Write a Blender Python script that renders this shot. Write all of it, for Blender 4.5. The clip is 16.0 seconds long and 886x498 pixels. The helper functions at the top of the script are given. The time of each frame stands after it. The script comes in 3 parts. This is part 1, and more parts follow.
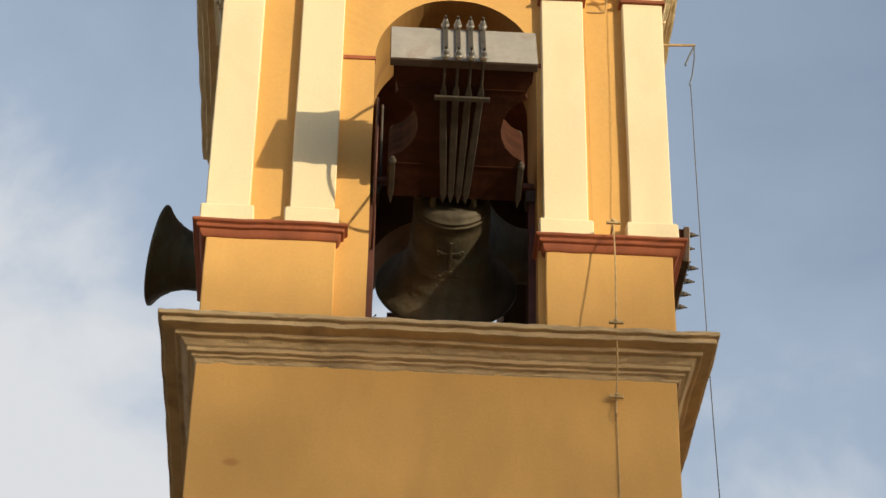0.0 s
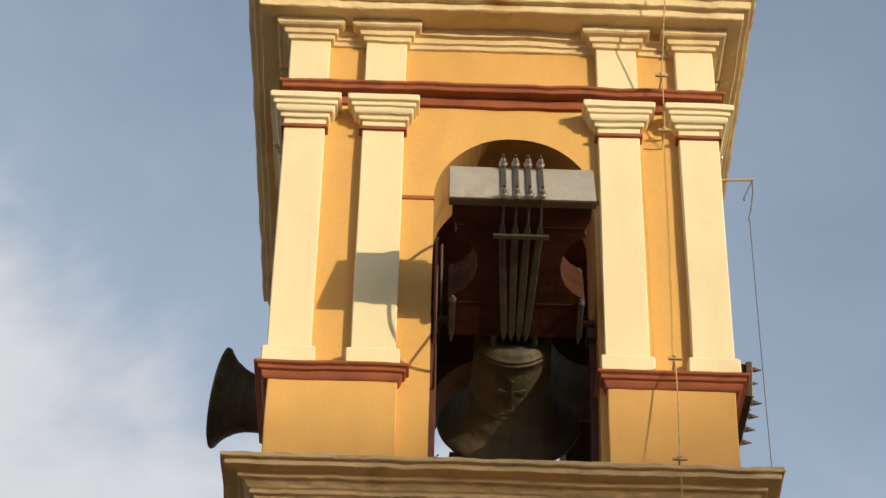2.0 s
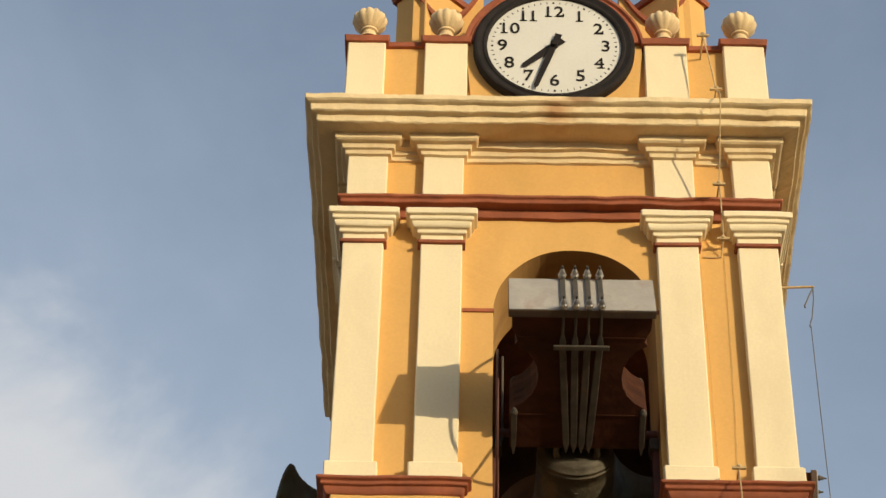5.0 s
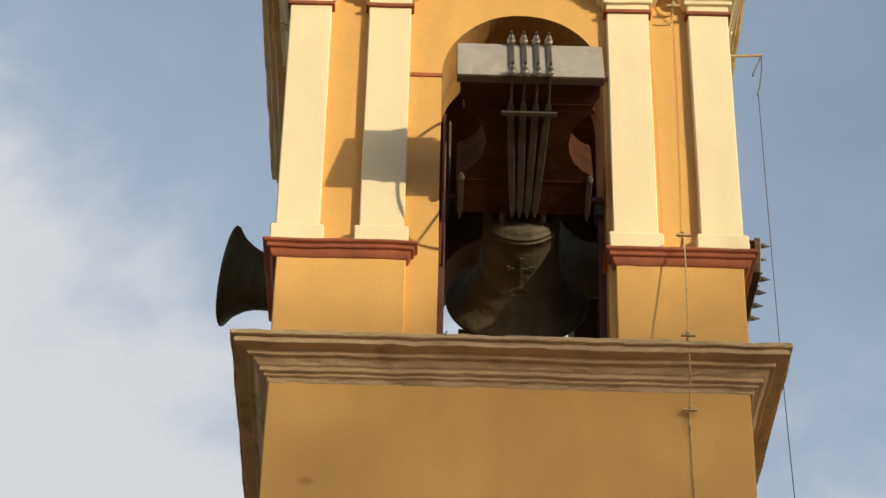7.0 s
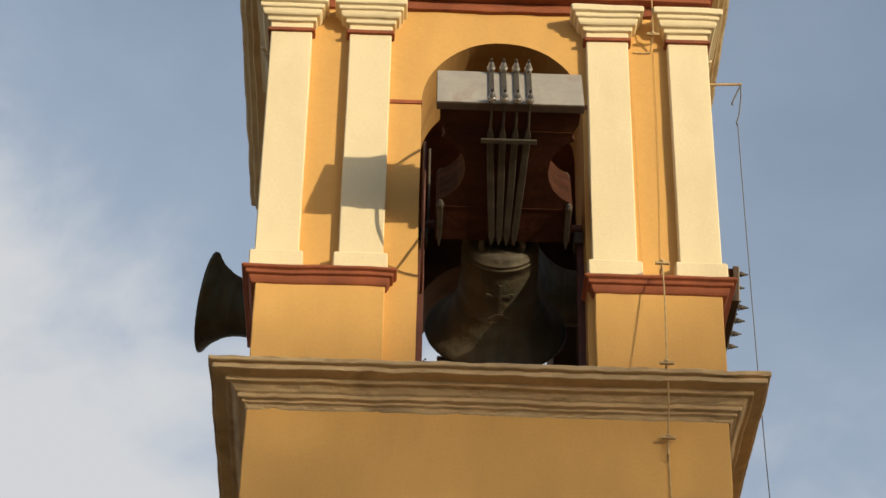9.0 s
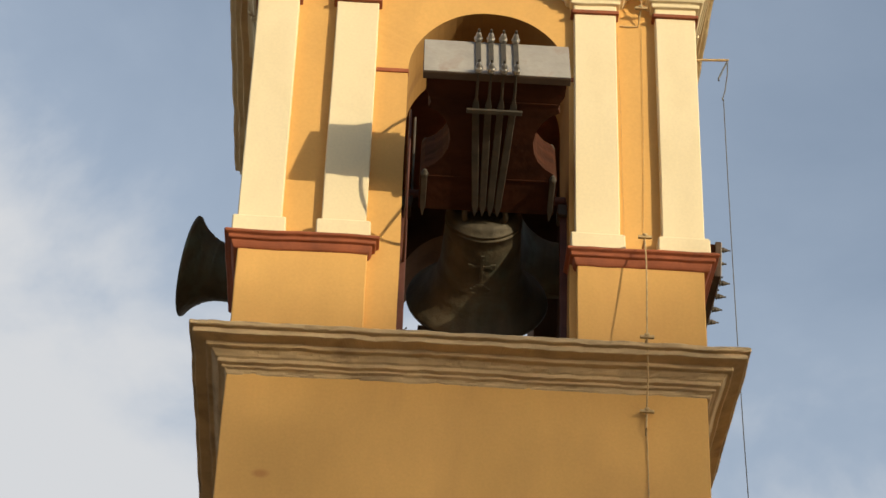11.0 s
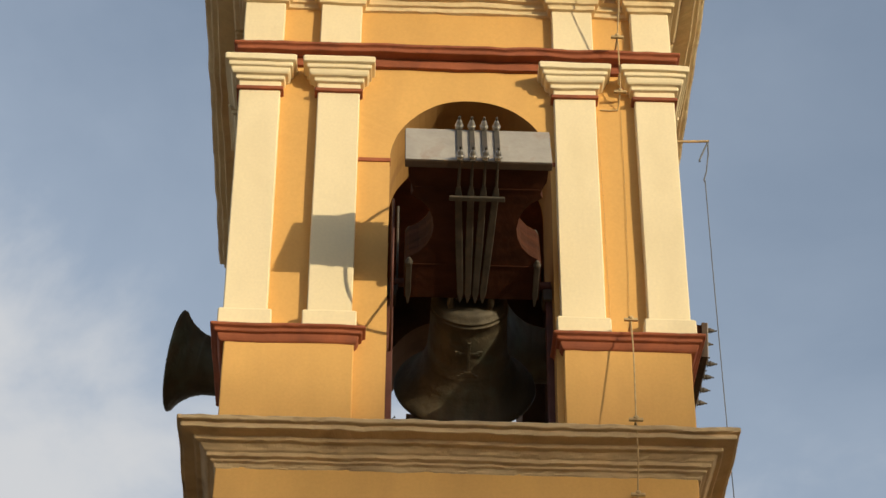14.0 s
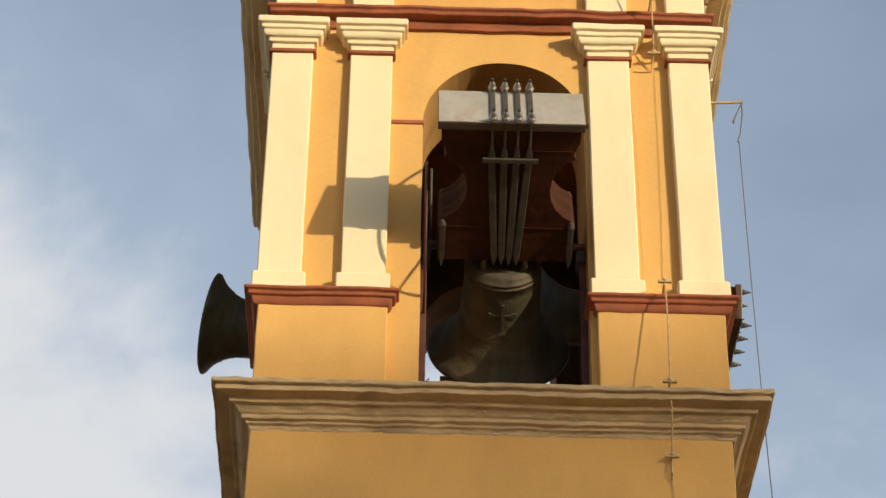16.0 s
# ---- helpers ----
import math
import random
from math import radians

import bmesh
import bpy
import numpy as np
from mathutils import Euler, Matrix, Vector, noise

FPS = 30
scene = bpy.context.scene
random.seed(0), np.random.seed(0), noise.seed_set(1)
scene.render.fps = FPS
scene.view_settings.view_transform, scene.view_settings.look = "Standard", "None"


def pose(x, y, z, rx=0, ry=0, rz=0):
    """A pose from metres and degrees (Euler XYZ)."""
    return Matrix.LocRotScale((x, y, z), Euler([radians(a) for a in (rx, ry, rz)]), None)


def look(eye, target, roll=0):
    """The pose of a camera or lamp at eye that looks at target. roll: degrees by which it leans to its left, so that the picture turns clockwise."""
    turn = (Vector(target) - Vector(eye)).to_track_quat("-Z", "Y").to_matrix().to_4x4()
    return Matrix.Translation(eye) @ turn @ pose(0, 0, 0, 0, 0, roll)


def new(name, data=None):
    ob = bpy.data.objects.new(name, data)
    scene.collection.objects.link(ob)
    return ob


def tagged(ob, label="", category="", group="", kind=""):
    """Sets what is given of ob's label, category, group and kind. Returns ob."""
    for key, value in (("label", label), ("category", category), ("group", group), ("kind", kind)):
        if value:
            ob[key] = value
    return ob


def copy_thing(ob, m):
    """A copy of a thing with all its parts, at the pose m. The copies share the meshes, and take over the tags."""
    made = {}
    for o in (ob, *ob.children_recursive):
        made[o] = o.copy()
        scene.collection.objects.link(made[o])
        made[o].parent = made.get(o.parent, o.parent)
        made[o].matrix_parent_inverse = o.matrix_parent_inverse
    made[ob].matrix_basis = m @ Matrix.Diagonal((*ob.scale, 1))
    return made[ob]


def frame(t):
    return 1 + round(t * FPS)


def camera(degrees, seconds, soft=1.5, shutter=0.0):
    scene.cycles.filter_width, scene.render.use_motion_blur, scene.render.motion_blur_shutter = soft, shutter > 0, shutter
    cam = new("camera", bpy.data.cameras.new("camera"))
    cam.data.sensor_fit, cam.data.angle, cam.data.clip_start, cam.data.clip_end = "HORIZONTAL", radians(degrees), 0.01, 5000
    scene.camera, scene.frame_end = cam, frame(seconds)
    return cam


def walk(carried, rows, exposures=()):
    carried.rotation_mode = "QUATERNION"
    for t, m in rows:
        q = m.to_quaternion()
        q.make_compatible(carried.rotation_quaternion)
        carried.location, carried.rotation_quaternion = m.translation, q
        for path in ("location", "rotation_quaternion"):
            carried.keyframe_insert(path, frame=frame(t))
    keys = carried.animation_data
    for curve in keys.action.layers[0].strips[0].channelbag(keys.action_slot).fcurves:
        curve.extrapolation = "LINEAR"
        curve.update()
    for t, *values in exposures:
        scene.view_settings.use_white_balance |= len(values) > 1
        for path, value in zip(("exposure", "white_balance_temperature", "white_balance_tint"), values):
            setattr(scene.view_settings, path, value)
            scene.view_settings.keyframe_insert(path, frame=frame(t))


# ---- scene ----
EYE = (-0.618, -13.286, -8.023)
cam = camera(22.618, 16.0, soft=1.5)
walk(cam, [
    (0, pose(*EYE, 123.445, -0.844, -3.336)),
    (0.5, pose(*EYE, 124.322, -0.933, -2.538)),
    (1, pose(*EYE, 124.787, -0.884, -2.396)),
    (1.5, pose(*EYE, 126.025, -0.456, -2.131)),
    (2, pose(*EYE, 127.003, -1.026, -1.555)),
    (2.5, pose(*EYE, 127.696, -1.137, -0.420)),
    (3, pose(*EYE, 128.479, -1.309, -0.161)),
    (3.2, pose(*EYE, 128.486, -1.412, -0.202)),
    (5.3, pose(*EYE, 129.965, -1.196, 0.291)),
    (5.5, pose(*EYE, 129.074, -1.117, 0.162)),
    (6, pose(*EYE, 125.324, -0.963, -1.512)),
    (6.5, pose(*EYE, 123.475, -0.838, -1.667)),
    (7, pose(*EYE, 123.830, -0.974, -1.252)),
    (7.5, pose(*EYE, 124.340, -0.756, -1.645)),
    (8, pose(*EYE, 124.662, -0.637, -1.701)),
    (8.5, pose(*EYE, 125.258, -0.795, -1.745)),
    (9, pose(*EYE, 124.538, -0.878, -1.840)),
    (9.2, pose(*EYE, 123.888, -1.011, -2.411)),
    (11.3, pose(*EYE, 123.772, -1.708, -2.917)),
    (11.5, pose(*EYE, 124.270, -1.427, -2.956)),
    (12, pose(*EYE, 124.395, -0.915, -2.729)),
    (12.5, pose(*EYE, 124.892, -0.466, -2.683)),
    (13, pose(*EYE, 125.521, -0.133, -2.637)),
    (13.5, pose(*EYE, 126.325, 0.161, -2.496)),
    (14, pose(*EYE, 126.031, -0.227, -2.371)),
    (14.5, pose(*EYE, 125.921, -0.271, -2.212)),
    (15, pose(*EYE, 125.531, -0.276, -1.978)),
    (15.5, pose(*EYE, 125.603, -0.164, -2.517)),
    (16, pose(*EYE, 125.050, -0.595, -1.570)),
], exposures=[(0.0, 0.08), (0.6, 0.08), (1.5, -0.13), (2.0, 0.02), (2.6, 0.10), (3.0, -0.02), (3.2, -0.02), (5.5, -0.06), (6.0, 0.06), (7.0, 0.0), (8.0, 0.07), (8.5, 0.06), (9.0, -0.07), (9.2, -0.07), (11.5, 0.0), (12.0, -0.08), (12.5, -0.03), (13.0, -0.11), (15.0, -0.11), (15.5, -0.10), (16.0, 0.10)])

# ---- light: low warm sun from behind the viewer's right, thin evening clouds ----
SUN_AZ, SUN_EL = radians(43), radians(11)
TO_SUN = Vector((math.sin(SUN_AZ) * math.cos(SUN_EL), -math.cos(SUN_AZ) * math.cos(SUN_EL), math.sin(SUN_EL)))
sun_data = bpy.data.lights.new("sun", "SUN")
sun_data.energy, sun_data.angle, sun_data.color = 3.55, radians(0.6), (1.0, 0.86, 0.60)
sun = new("sun", sun_data)
sun.matrix_world = look(TO_SUN * 60, (0, 0, 0))

world = bpy.data.worlds.new("evening_sky")
scene.world = world
world.use_nodes = True
wn, wl = world.node_tree.nodes, world.node_tree.links
wn.clear()
w_out = wn.new("ShaderNodeOutputWorld")
w_bg = wn.new("ShaderNodeBackground")
w_bg.inputs["Strength"].default_value = 0.142
sky = wn.new("ShaderNodeTexSky")
sky.sky_type, sky.sun_disc = "NISHITA", False
sky.sun_elevation, sky.sun_rotation = SUN_EL, radians(180) - SUN_AZ
sky.air_density, sky.dust_density, sky.ozone_density = 1.1, 4.0, 3.0
w_co = wn.new("ShaderNodeTexCoord")
w_map = wn.new("ShaderNodeMapping")
w_map.inputs["Scale"].default_value = (1.0, 1.0, 1.35)
w_map.inputs["Location"].default_value = (0.31, 0.0, 0.12)
w_noise = wn.new("ShaderNodeTexNoise")
w_noise.inputs["Scale"].default_value, w_noise.inputs["Detail"].default_value = 5.5, 8.0
w_noise.inputs["Roughness"].default_value, w_noise.inputs["Distortion"].default_value = 0.54, 0.3
# the cloud bank lies low towards the north-west (-x, y): more cover lower and further that way
w_dot = wn.new("ShaderNodeVectorMath")
w_dot.operation = "DOT_PRODUCT"
w_dot.inputs[1].default_value = (-0.85, 0.9, -1.9)
w_cover = wn.new("ShaderNodeMath")
w_cover.operation = "MULTIPLY_ADD"
w_cover.inputs[1].default_value, w_cover.inputs[2].default_value = 1.0, 0.45
w_add = wn.new("ShaderNodeMath")
w_add.operation = "ADD"
w_ramp = wn.new("ShaderNodeValToRGB")
w_ramp.color_ramp.interpolation = "EASE"
w_ramp.color_ramp.elements[0].position, w_ramp.color_ramp.elements[0].color = 0.60, (0, 0, 0, 1)
w_ramp.color_ramp.elements[1].position, w_ramp.color_ramp.elements[1].color = 0.88, (1, 1, 1, 1)
# a smooth evening haze that thickens towards the horizon
w_haze = wn.new("ShaderNodeMapRange")
w_haze.interpolation_type = "SMOOTHSTEP"
w_haze.inputs["From Min"].default_value, w_haze.inputs["From Max"].default_value = -0.85, 0.05
w_haze.inputs["To Min"].default_value, w_haze.inputs["To Max"].default_value = 0.26, 0.58
w_mix = wn.new("ShaderNodeMix")
w_mix.data_type = "RGBA"
w_mix.inputs["B"].default_value = (4.6, 5.2, 5.95, 1)
w_cloud = wn.new("ShaderNodeMix")
w_cloud.data_type = "RGBA"
w_cloud.inputs["B"].default_value = (4.75, 4.86, 5.02, 1)
wl.new(w_co.outputs["Generated"], w_map.inputs["Vector"])
wl.new(w_map.outputs["Vector"], w_noise.inputs["Vector"])
wl.new(w_co.outputs["Generated"], w_dot.inputs[0])
wl.new(w_dot.outputs["Value"], w_cover.inputs[0])
wl.new(w_noise.outputs["Fac"], w_add.inputs[0])
wl.new(w_cover.outputs["Value"], w_add.inputs[1])
wl.new(w_add.outputs["Value"], w_ramp.inputs["Fac"])
wl.new(w_dot.outputs["Value"], w_haze.inputs["Value"])
w_veil = wn.new("ShaderNodeMath")
w_veil.operation = "MULTIPLY_ADD"
w_veil.inputs[1].default_value, w_veil.inputs[2].default_value = 0.36, -0.18
w_sum = wn.new("ShaderNodeMath")
w_sum.operation = "ADD"
w_sum.use_clamp = True
wl.new(w_noise.outputs["Fac"], w_veil.inputs[0])
wl.new(w_veil.outputs["Value"], w_sum.inputs[0])
wl.new(w_haze.outputs["Result"], w_sum.inputs[1])
wl.new(w_sum.outputs["Value"], w_mix.inputs["Factor"])
wl.new(w_ramp.outputs["Color"], w_cloud.inputs["Factor"])
wl.new(sky.outputs["Color"], w_mix.inputs["A"])
wl.new(w_mix.outputs["Result"], w_cloud.inputs["A"])
wl.new(w_cloud.outputs["Result"], w_bg.inputs["Color"])
wl.new(w_bg.outputs["Background"], w_out.inputs["Surface"])

# ---- materials ----
def mat(name, color, rough=0.85, metal=0.0, dark=0.78, light=1.1, scale=1.6, fine=45.0, bump=0.25, stain=None, stain_amount=0.35, stain_scale=2.5, streak=1.0, spots_at=(), gloss=0.5):
    """Surface with a broad and a fine variation of its colour, stains and a fine relief."""
    m = bpy.data.materials.new(name)
    m.use_nodes = True
    n, l = m.node_tree.nodes, m.node_tree.links
    b = n["Principled BSDF"]
    b.inputs["Roughness"].default_value, b.inputs["Metallic"].default_value = rough, metal
    b.inputs["Specular IOR Level"].default_value = gloss
    geo = n.new("ShaderNodeNewGeometry")
    mapping = n.new("ShaderNodeMapping")
    mapping.inputs["Scale"].default_value = (1, 1, streak)
    l.new(geo.outputs["Position"], mapping.inputs["Vector"])
    broad = n.new("ShaderNodeTexNoise")
    broad.inputs["Scale"].default_value, broad.inputs["Detail"].default_value = scale, 6
    l.new(mapping.outputs["Vector"], broad.inputs["Vector"])
    small = n.new("ShaderNodeTexNoise")
    small.inputs["Scale"].default_value, small.inputs["Detail"].default_value = fine, 4
    l.new(geo.outputs["Position"], small.inputs["Vector"])
    ramp = n.new("ShaderNodeMapRange")
    ramp.inputs["From Min"].default_value, ramp.inputs["From Max"].default_value = 0.3, 0.7
    ramp.inputs["To Min"].default_value, ramp.inputs["To Max"].default_value = dark, light
    l.new(broad.outputs["Fac"], ramp.inputs["Value"])
    grain = n.new("ShaderNodeMapRange")
    grain.inputs["From Min"].default_value, grain.inputs["From Max"].default_value = 0.3, 0.7
    grain.inputs["To Min"].default_value, grain.inputs["To Max"].default_value = 0.97, 1.03
    l.new(small.outputs["Fac"], grain.inputs["Value"])
    times = n.new("ShaderNodeMath")
    times.operation = "MULTIPLY"
    l.new(ramp.outputs["Result"], times.inputs[0])
    l.new(grain.outputs["Result"], times.inputs[1])
    tint = n.new("ShaderNodeVectorMath")
    tint.operation = "SCALE"
    tint.inputs[0].default_value = color
    l.new(times.outputs["Value"], tint.inputs["Scale"])
    last = tint.outputs["Vector"]
    if stain:
        spots = n.new("ShaderNodeTexNoise")
        spots.inputs["Scale"].default_value, spots.inputs["Detail"].default_value, spots.inputs["Distortion"].default_value = stain_scale, 8, 0.6
        l.new(mapping.outputs["Vector"], spots.inputs["Vector"])
        keep = n.new("ShaderNodeMapRange")
        keep.inputs["From Min"].default_value, keep.inputs["From Max"].default_value = 0.52, 0.72
        keep.inputs["To Min"].default_value, keep.inputs["To Max"].default_value = 0, stain_amount
        l.new(spots.outputs["Fac"], keep.inputs["Value"])
        mix = n.new("ShaderNodeMix")
        mix.data_type = "RGBA"
        mix.inputs["B"].default_value = (*stain, 1)
        l.new(keep.outputs["Result"], mix.inputs["Factor"])
        l.new(last, mix.inputs["A"])
        last = mix.outputs["Result"]
    for place, stretch, tone, amount in spots_at:
        # a single stain with a shape of its own
        move = n.new("ShaderNodeVectorMath")
        move.operation = "SUBTRACT"
        move.inputs[1].default_value = place
        l.new(geo.outputs["Position"], move.inputs[0])
        size = n.new("ShaderNodeVectorMath")
        size.operation = "DIVIDE"
        size.inputs[1].default_value = stretch
        l.new(move.outputs["Vector"], size.inputs[0])
        far = n.new("ShaderNodeVectorMath")
        far.operation = "LENGTH"
        l.new(size.outputs["Vector"], far.inputs[0])
        rag = n.new("ShaderNodeMath")
        rag.operation = "MULTIPLY_ADD"
        rag.inputs[1].default_value = 1.6
        l.new(broad.outputs["Fac"], rag.inputs[0])
        l.new(far.outputs["Value"], rag.inputs[2])
        fade = n.new("ShaderNodeMapRange")
        fade.inputs["From Min"].default_value, fade.inputs["From Max"].default_value = 1.1, 1.9
        fade.inputs["To Min"].default_value, fade.inputs["To Max"].default_value = amount, 0
        l.new(rag.outputs["Value"], fade.inputs["Value"])
        over = n.new("ShaderNodeMix")
        over.data_type = "RGBA"
        over.inputs["B"].default_value = (*tone, 1)
        l.new(fade.outputs["Result"], over.inputs["Factor"])
        l.new(last, over.inputs["A"])
        last = over.outputs["Result"]
    l.new(last, b.inputs["Base Color"])
    if bump:
        rel = n.new("ShaderNodeTexNoise")
        rel.inputs["Scale"].default_value, rel.inputs["Detail"].default_value = 14, 6
        l.new(geo.outputs["Position"], rel.inputs["Vector"])
        bp = n.new("ShaderNodeBump")
        bp.inputs["Strength"].default_value, bp.inputs["Distance"].default_value = bump, 0.02
        l.new(rel.outputs["Fac"], bp.inputs["Height"])
        l.new(bp.outputs["Normal"], b.inputs["Normal"])
    return m


OCHRE = mat("ochre_stucco", (0.69, 0.393, 0.119), 0.9, bump=0.045, dark=0.9, light=1.08, stain=(0.42, 0.22, 0.08), stain_amount=0.22, stain_scale=1.6, streak=0.45,
            spots_at=[((-1.38, 0.0, -1.03), (0.06, 0.1, 0.03), (0.42, 0.15, 0.04), 0.5)])
CREAM = mat("cream_stucco", (0.84, 0.70, 0.445), 0.88, bump=0.045, dark=0.94, light=1.04, stain=(0.62, 0.50, 0.28), stain_amount=0.25, stain_scale=2.2, streak=0.5)
CORNICE = mat("weathered_cornice", (0.58, 0.415, 0.225), 0.92, dark=0.80, light=1.1, scale=3.5, bump=0.22, stain=(0.20, 0.135, 0.08), stain_amount=0.6, stain_scale=2.4, streak=5.0,
              spots_at=[((x, -0.26, 0.004), (w, 0.06, 0.012), (0.11, 0.07, 0.05), 0.75) for x, w in ((-1.86, 0.10), (-1.52, 0.07), (-1.30, 0.09), (-0.46, 0.05), (0.85, 0.08), (1.62, 0.12))])
CREAM_OLD = mat("weathered_cream", (0.80, 0.62, 0.35), 0.9, dark=0.88, light=1.06, scale=3, bump=0.35, stain=(0.56, 0.34, 0.15), stain_amount=0.5, stain_scale=2.2, streak=0.8,
                spots_at=[((-0.02, -0.33, 4.30), (0.16, 0.3, 0.13), (0.40, 0.17, 0.055), 0.75), ((0.14, -0.35, 4.39), (0.16, 0.2, 0.05), (0.32, 0.14, 0.05), 0.7)])
RED = mat("terracotta_paint", (0.32, 0.090, 0.036), 0.85, dark=0.72, light=1.2, scale=4, stain=(0.16, 0.05, 0.03), stain_amount=0.5, stain_scale=6)
# INNER has the belfry's shade put into its colour, far below the outer ochre
INNER = mat("shaded_inner_plaster", (0.10, 0.05, 0.025), 0.95, dark=0.7, light=1.1, stain=(0.04, 0.02, 0.012), stain_amount=0.6)
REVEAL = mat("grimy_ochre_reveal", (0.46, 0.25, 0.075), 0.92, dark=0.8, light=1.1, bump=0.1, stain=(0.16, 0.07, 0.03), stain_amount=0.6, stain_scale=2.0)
# darker copy of REVEAL for rear and side arches, with their shade painted in
REVEAL_SHADED = mat("shaded_reveal", (0.22, 0.11, 0.045), 0.95, dark=0.75, light=1.1, bump=0.1, stain=(0.08, 0.04, 0.02), stain_amount=0.6)
BRONZE = mat("weathered_bronze", (0.088, 0.070, 0.043), 0.66, 0.3, dark=0.65, light=1.25, scale=6, fine=60, bump=0.5, stain=(0.10, 0.13, 0.095), stain_amount=0.6, stain_scale=5, streak=0.4)
WOOD = mat("dark_red_wood", (0.054, 0.0175, 0.0078), 0.82, dark=0.6, light=1.35, scale=3, fine=80, bump=0.3, stain=(0.06, 0.02, 0.012), stain_amount=0.5, stain_scale=4, streak=6, gloss=0.15)
WOOD_TOP = mat("greyed_wood", (0.078, 0.048, 0.032), 0.85, dark=0.7, light=1.15, scale=4, stain=(0.14, 0.09, 0.05), stain_amount=0.5)
TOP_PAINT = mat("chalky_paint", (0.37, 0.335, 0.29), 0.8, dark=0.82, light=1.08, scale=5, bump=0.15, stain=(0.24, 0.14, 0.09), stain_amount=0.55, stain_scale=5)
IRON = mat("galvanised_iron", (0.088, 0.075, 0.059), 0.65, 0.35, dark=0.7, light=1.1, scale=9, bump=0.1, stain=(0.16, 0.10, 0.06), stain_amount=0.4, stain_scale=14)
STEEL = mat("bright_steel", (0.42, 0.40, 0.37), 0.38, 0.8, dark=0.75, light=1.1, scale=20, bump=0.05)
DARK_IRON = mat("dark_iron", (0.10, 0.035, 0.025), 0.6, 0.3, dark=0.7, light=1.3, scale=7, bump=0.15)
BLACK = mat("black_metal", (0.018, 0.014, 0.012), 0.75, 0.0, gloss=0.2, dark=0.7, light=1.3, scale=9, bump=0.08)
DIAL = mat("dial_white", (0.66, 0.635, 0.56), 0.5, dark=0.96, light=1.03, bump=0.0)
SHELL = mat("shell_plaster", (0.74, 0.55, 0.30), 0.9, dark=0.85, light=1.08, scale=8, bump=0.3, stain=(0.5, 0.33, 0.16), stain_amount=0.4, stain_scale=6)
CABLE = mat("cable_sheath", (0.52, 0.36, 0.17), 0.7, dark=0.8, light=1.2, scale=20, bump=0.0)
THIN = mat("brown_wire", (0.46, 0.29, 0.115), 0.7, dark=0.8, light=1.2, scale=20, bump=0.0)
WIRE = mat("wire_grey", (0.10, 0.11, 0.12), 0.6, dark=0.8, light=1.2, scale=20, bump=0.0)
GROUND = mat("tan_paving", (0.15, 0.110, 0.070), 0.95, dark=0.7, light=1.2, scale=0.4, bump=0.5, stain=(0.10, 0.07, 0.045), stain_amount=0.5, stain_scale=0.7)
BARK = mat("bark", (0.12, 0.085, 0.05), 0.95, dark=0.6, light=1.3, scale=6, bump=0.5)
LEAF = mat("leaf_green", (0.06, 0.09, 0.03), 0.7, dark=0.6, light=1.4, scale=1.2, bump=0.0)


# ---- mesh helpers ----
def part(name, bm, material, parent=None, label="", smooth=False):
    me = bpy.data.meshes.new(name)
    bmesh.ops.recalc_face_normals(bm, faces=bm.faces)
    bm.to_mesh(me)
    bm.free()
    for one in (material if isinstance(material, (list, tuple)) else [material]):
        me.materials.append(one)
    if smooth:
        for f in me.polygons:
            f.use_smooth = True
    ob = new(name, me)
    if parent:
        ob.parent = parent
    return tagged(ob, label)


def thing(name, m, label, category, group="", kind=""):
    ob = new(name)
    ob.empty_display_size = 0.2
    ob.matrix_basis = m
    return tagged(ob, label, category, group, kind)


def wobbled(p, amount, freq=3.0):
    """A hand-finished edge: a small drift that depends on the place alone."""
    q = Vector(p)
    fine = 0.6 * amount * noise.noise(q * 11.0)
    return q + Vector((0, 0, fine)) + amount * Vector((noise.noise(q * freq), noise.noise(q * freq + Vector((7, 1, 3))), noise.noise(q * freq * 1.3 + Vector((2, 9, 5)))))


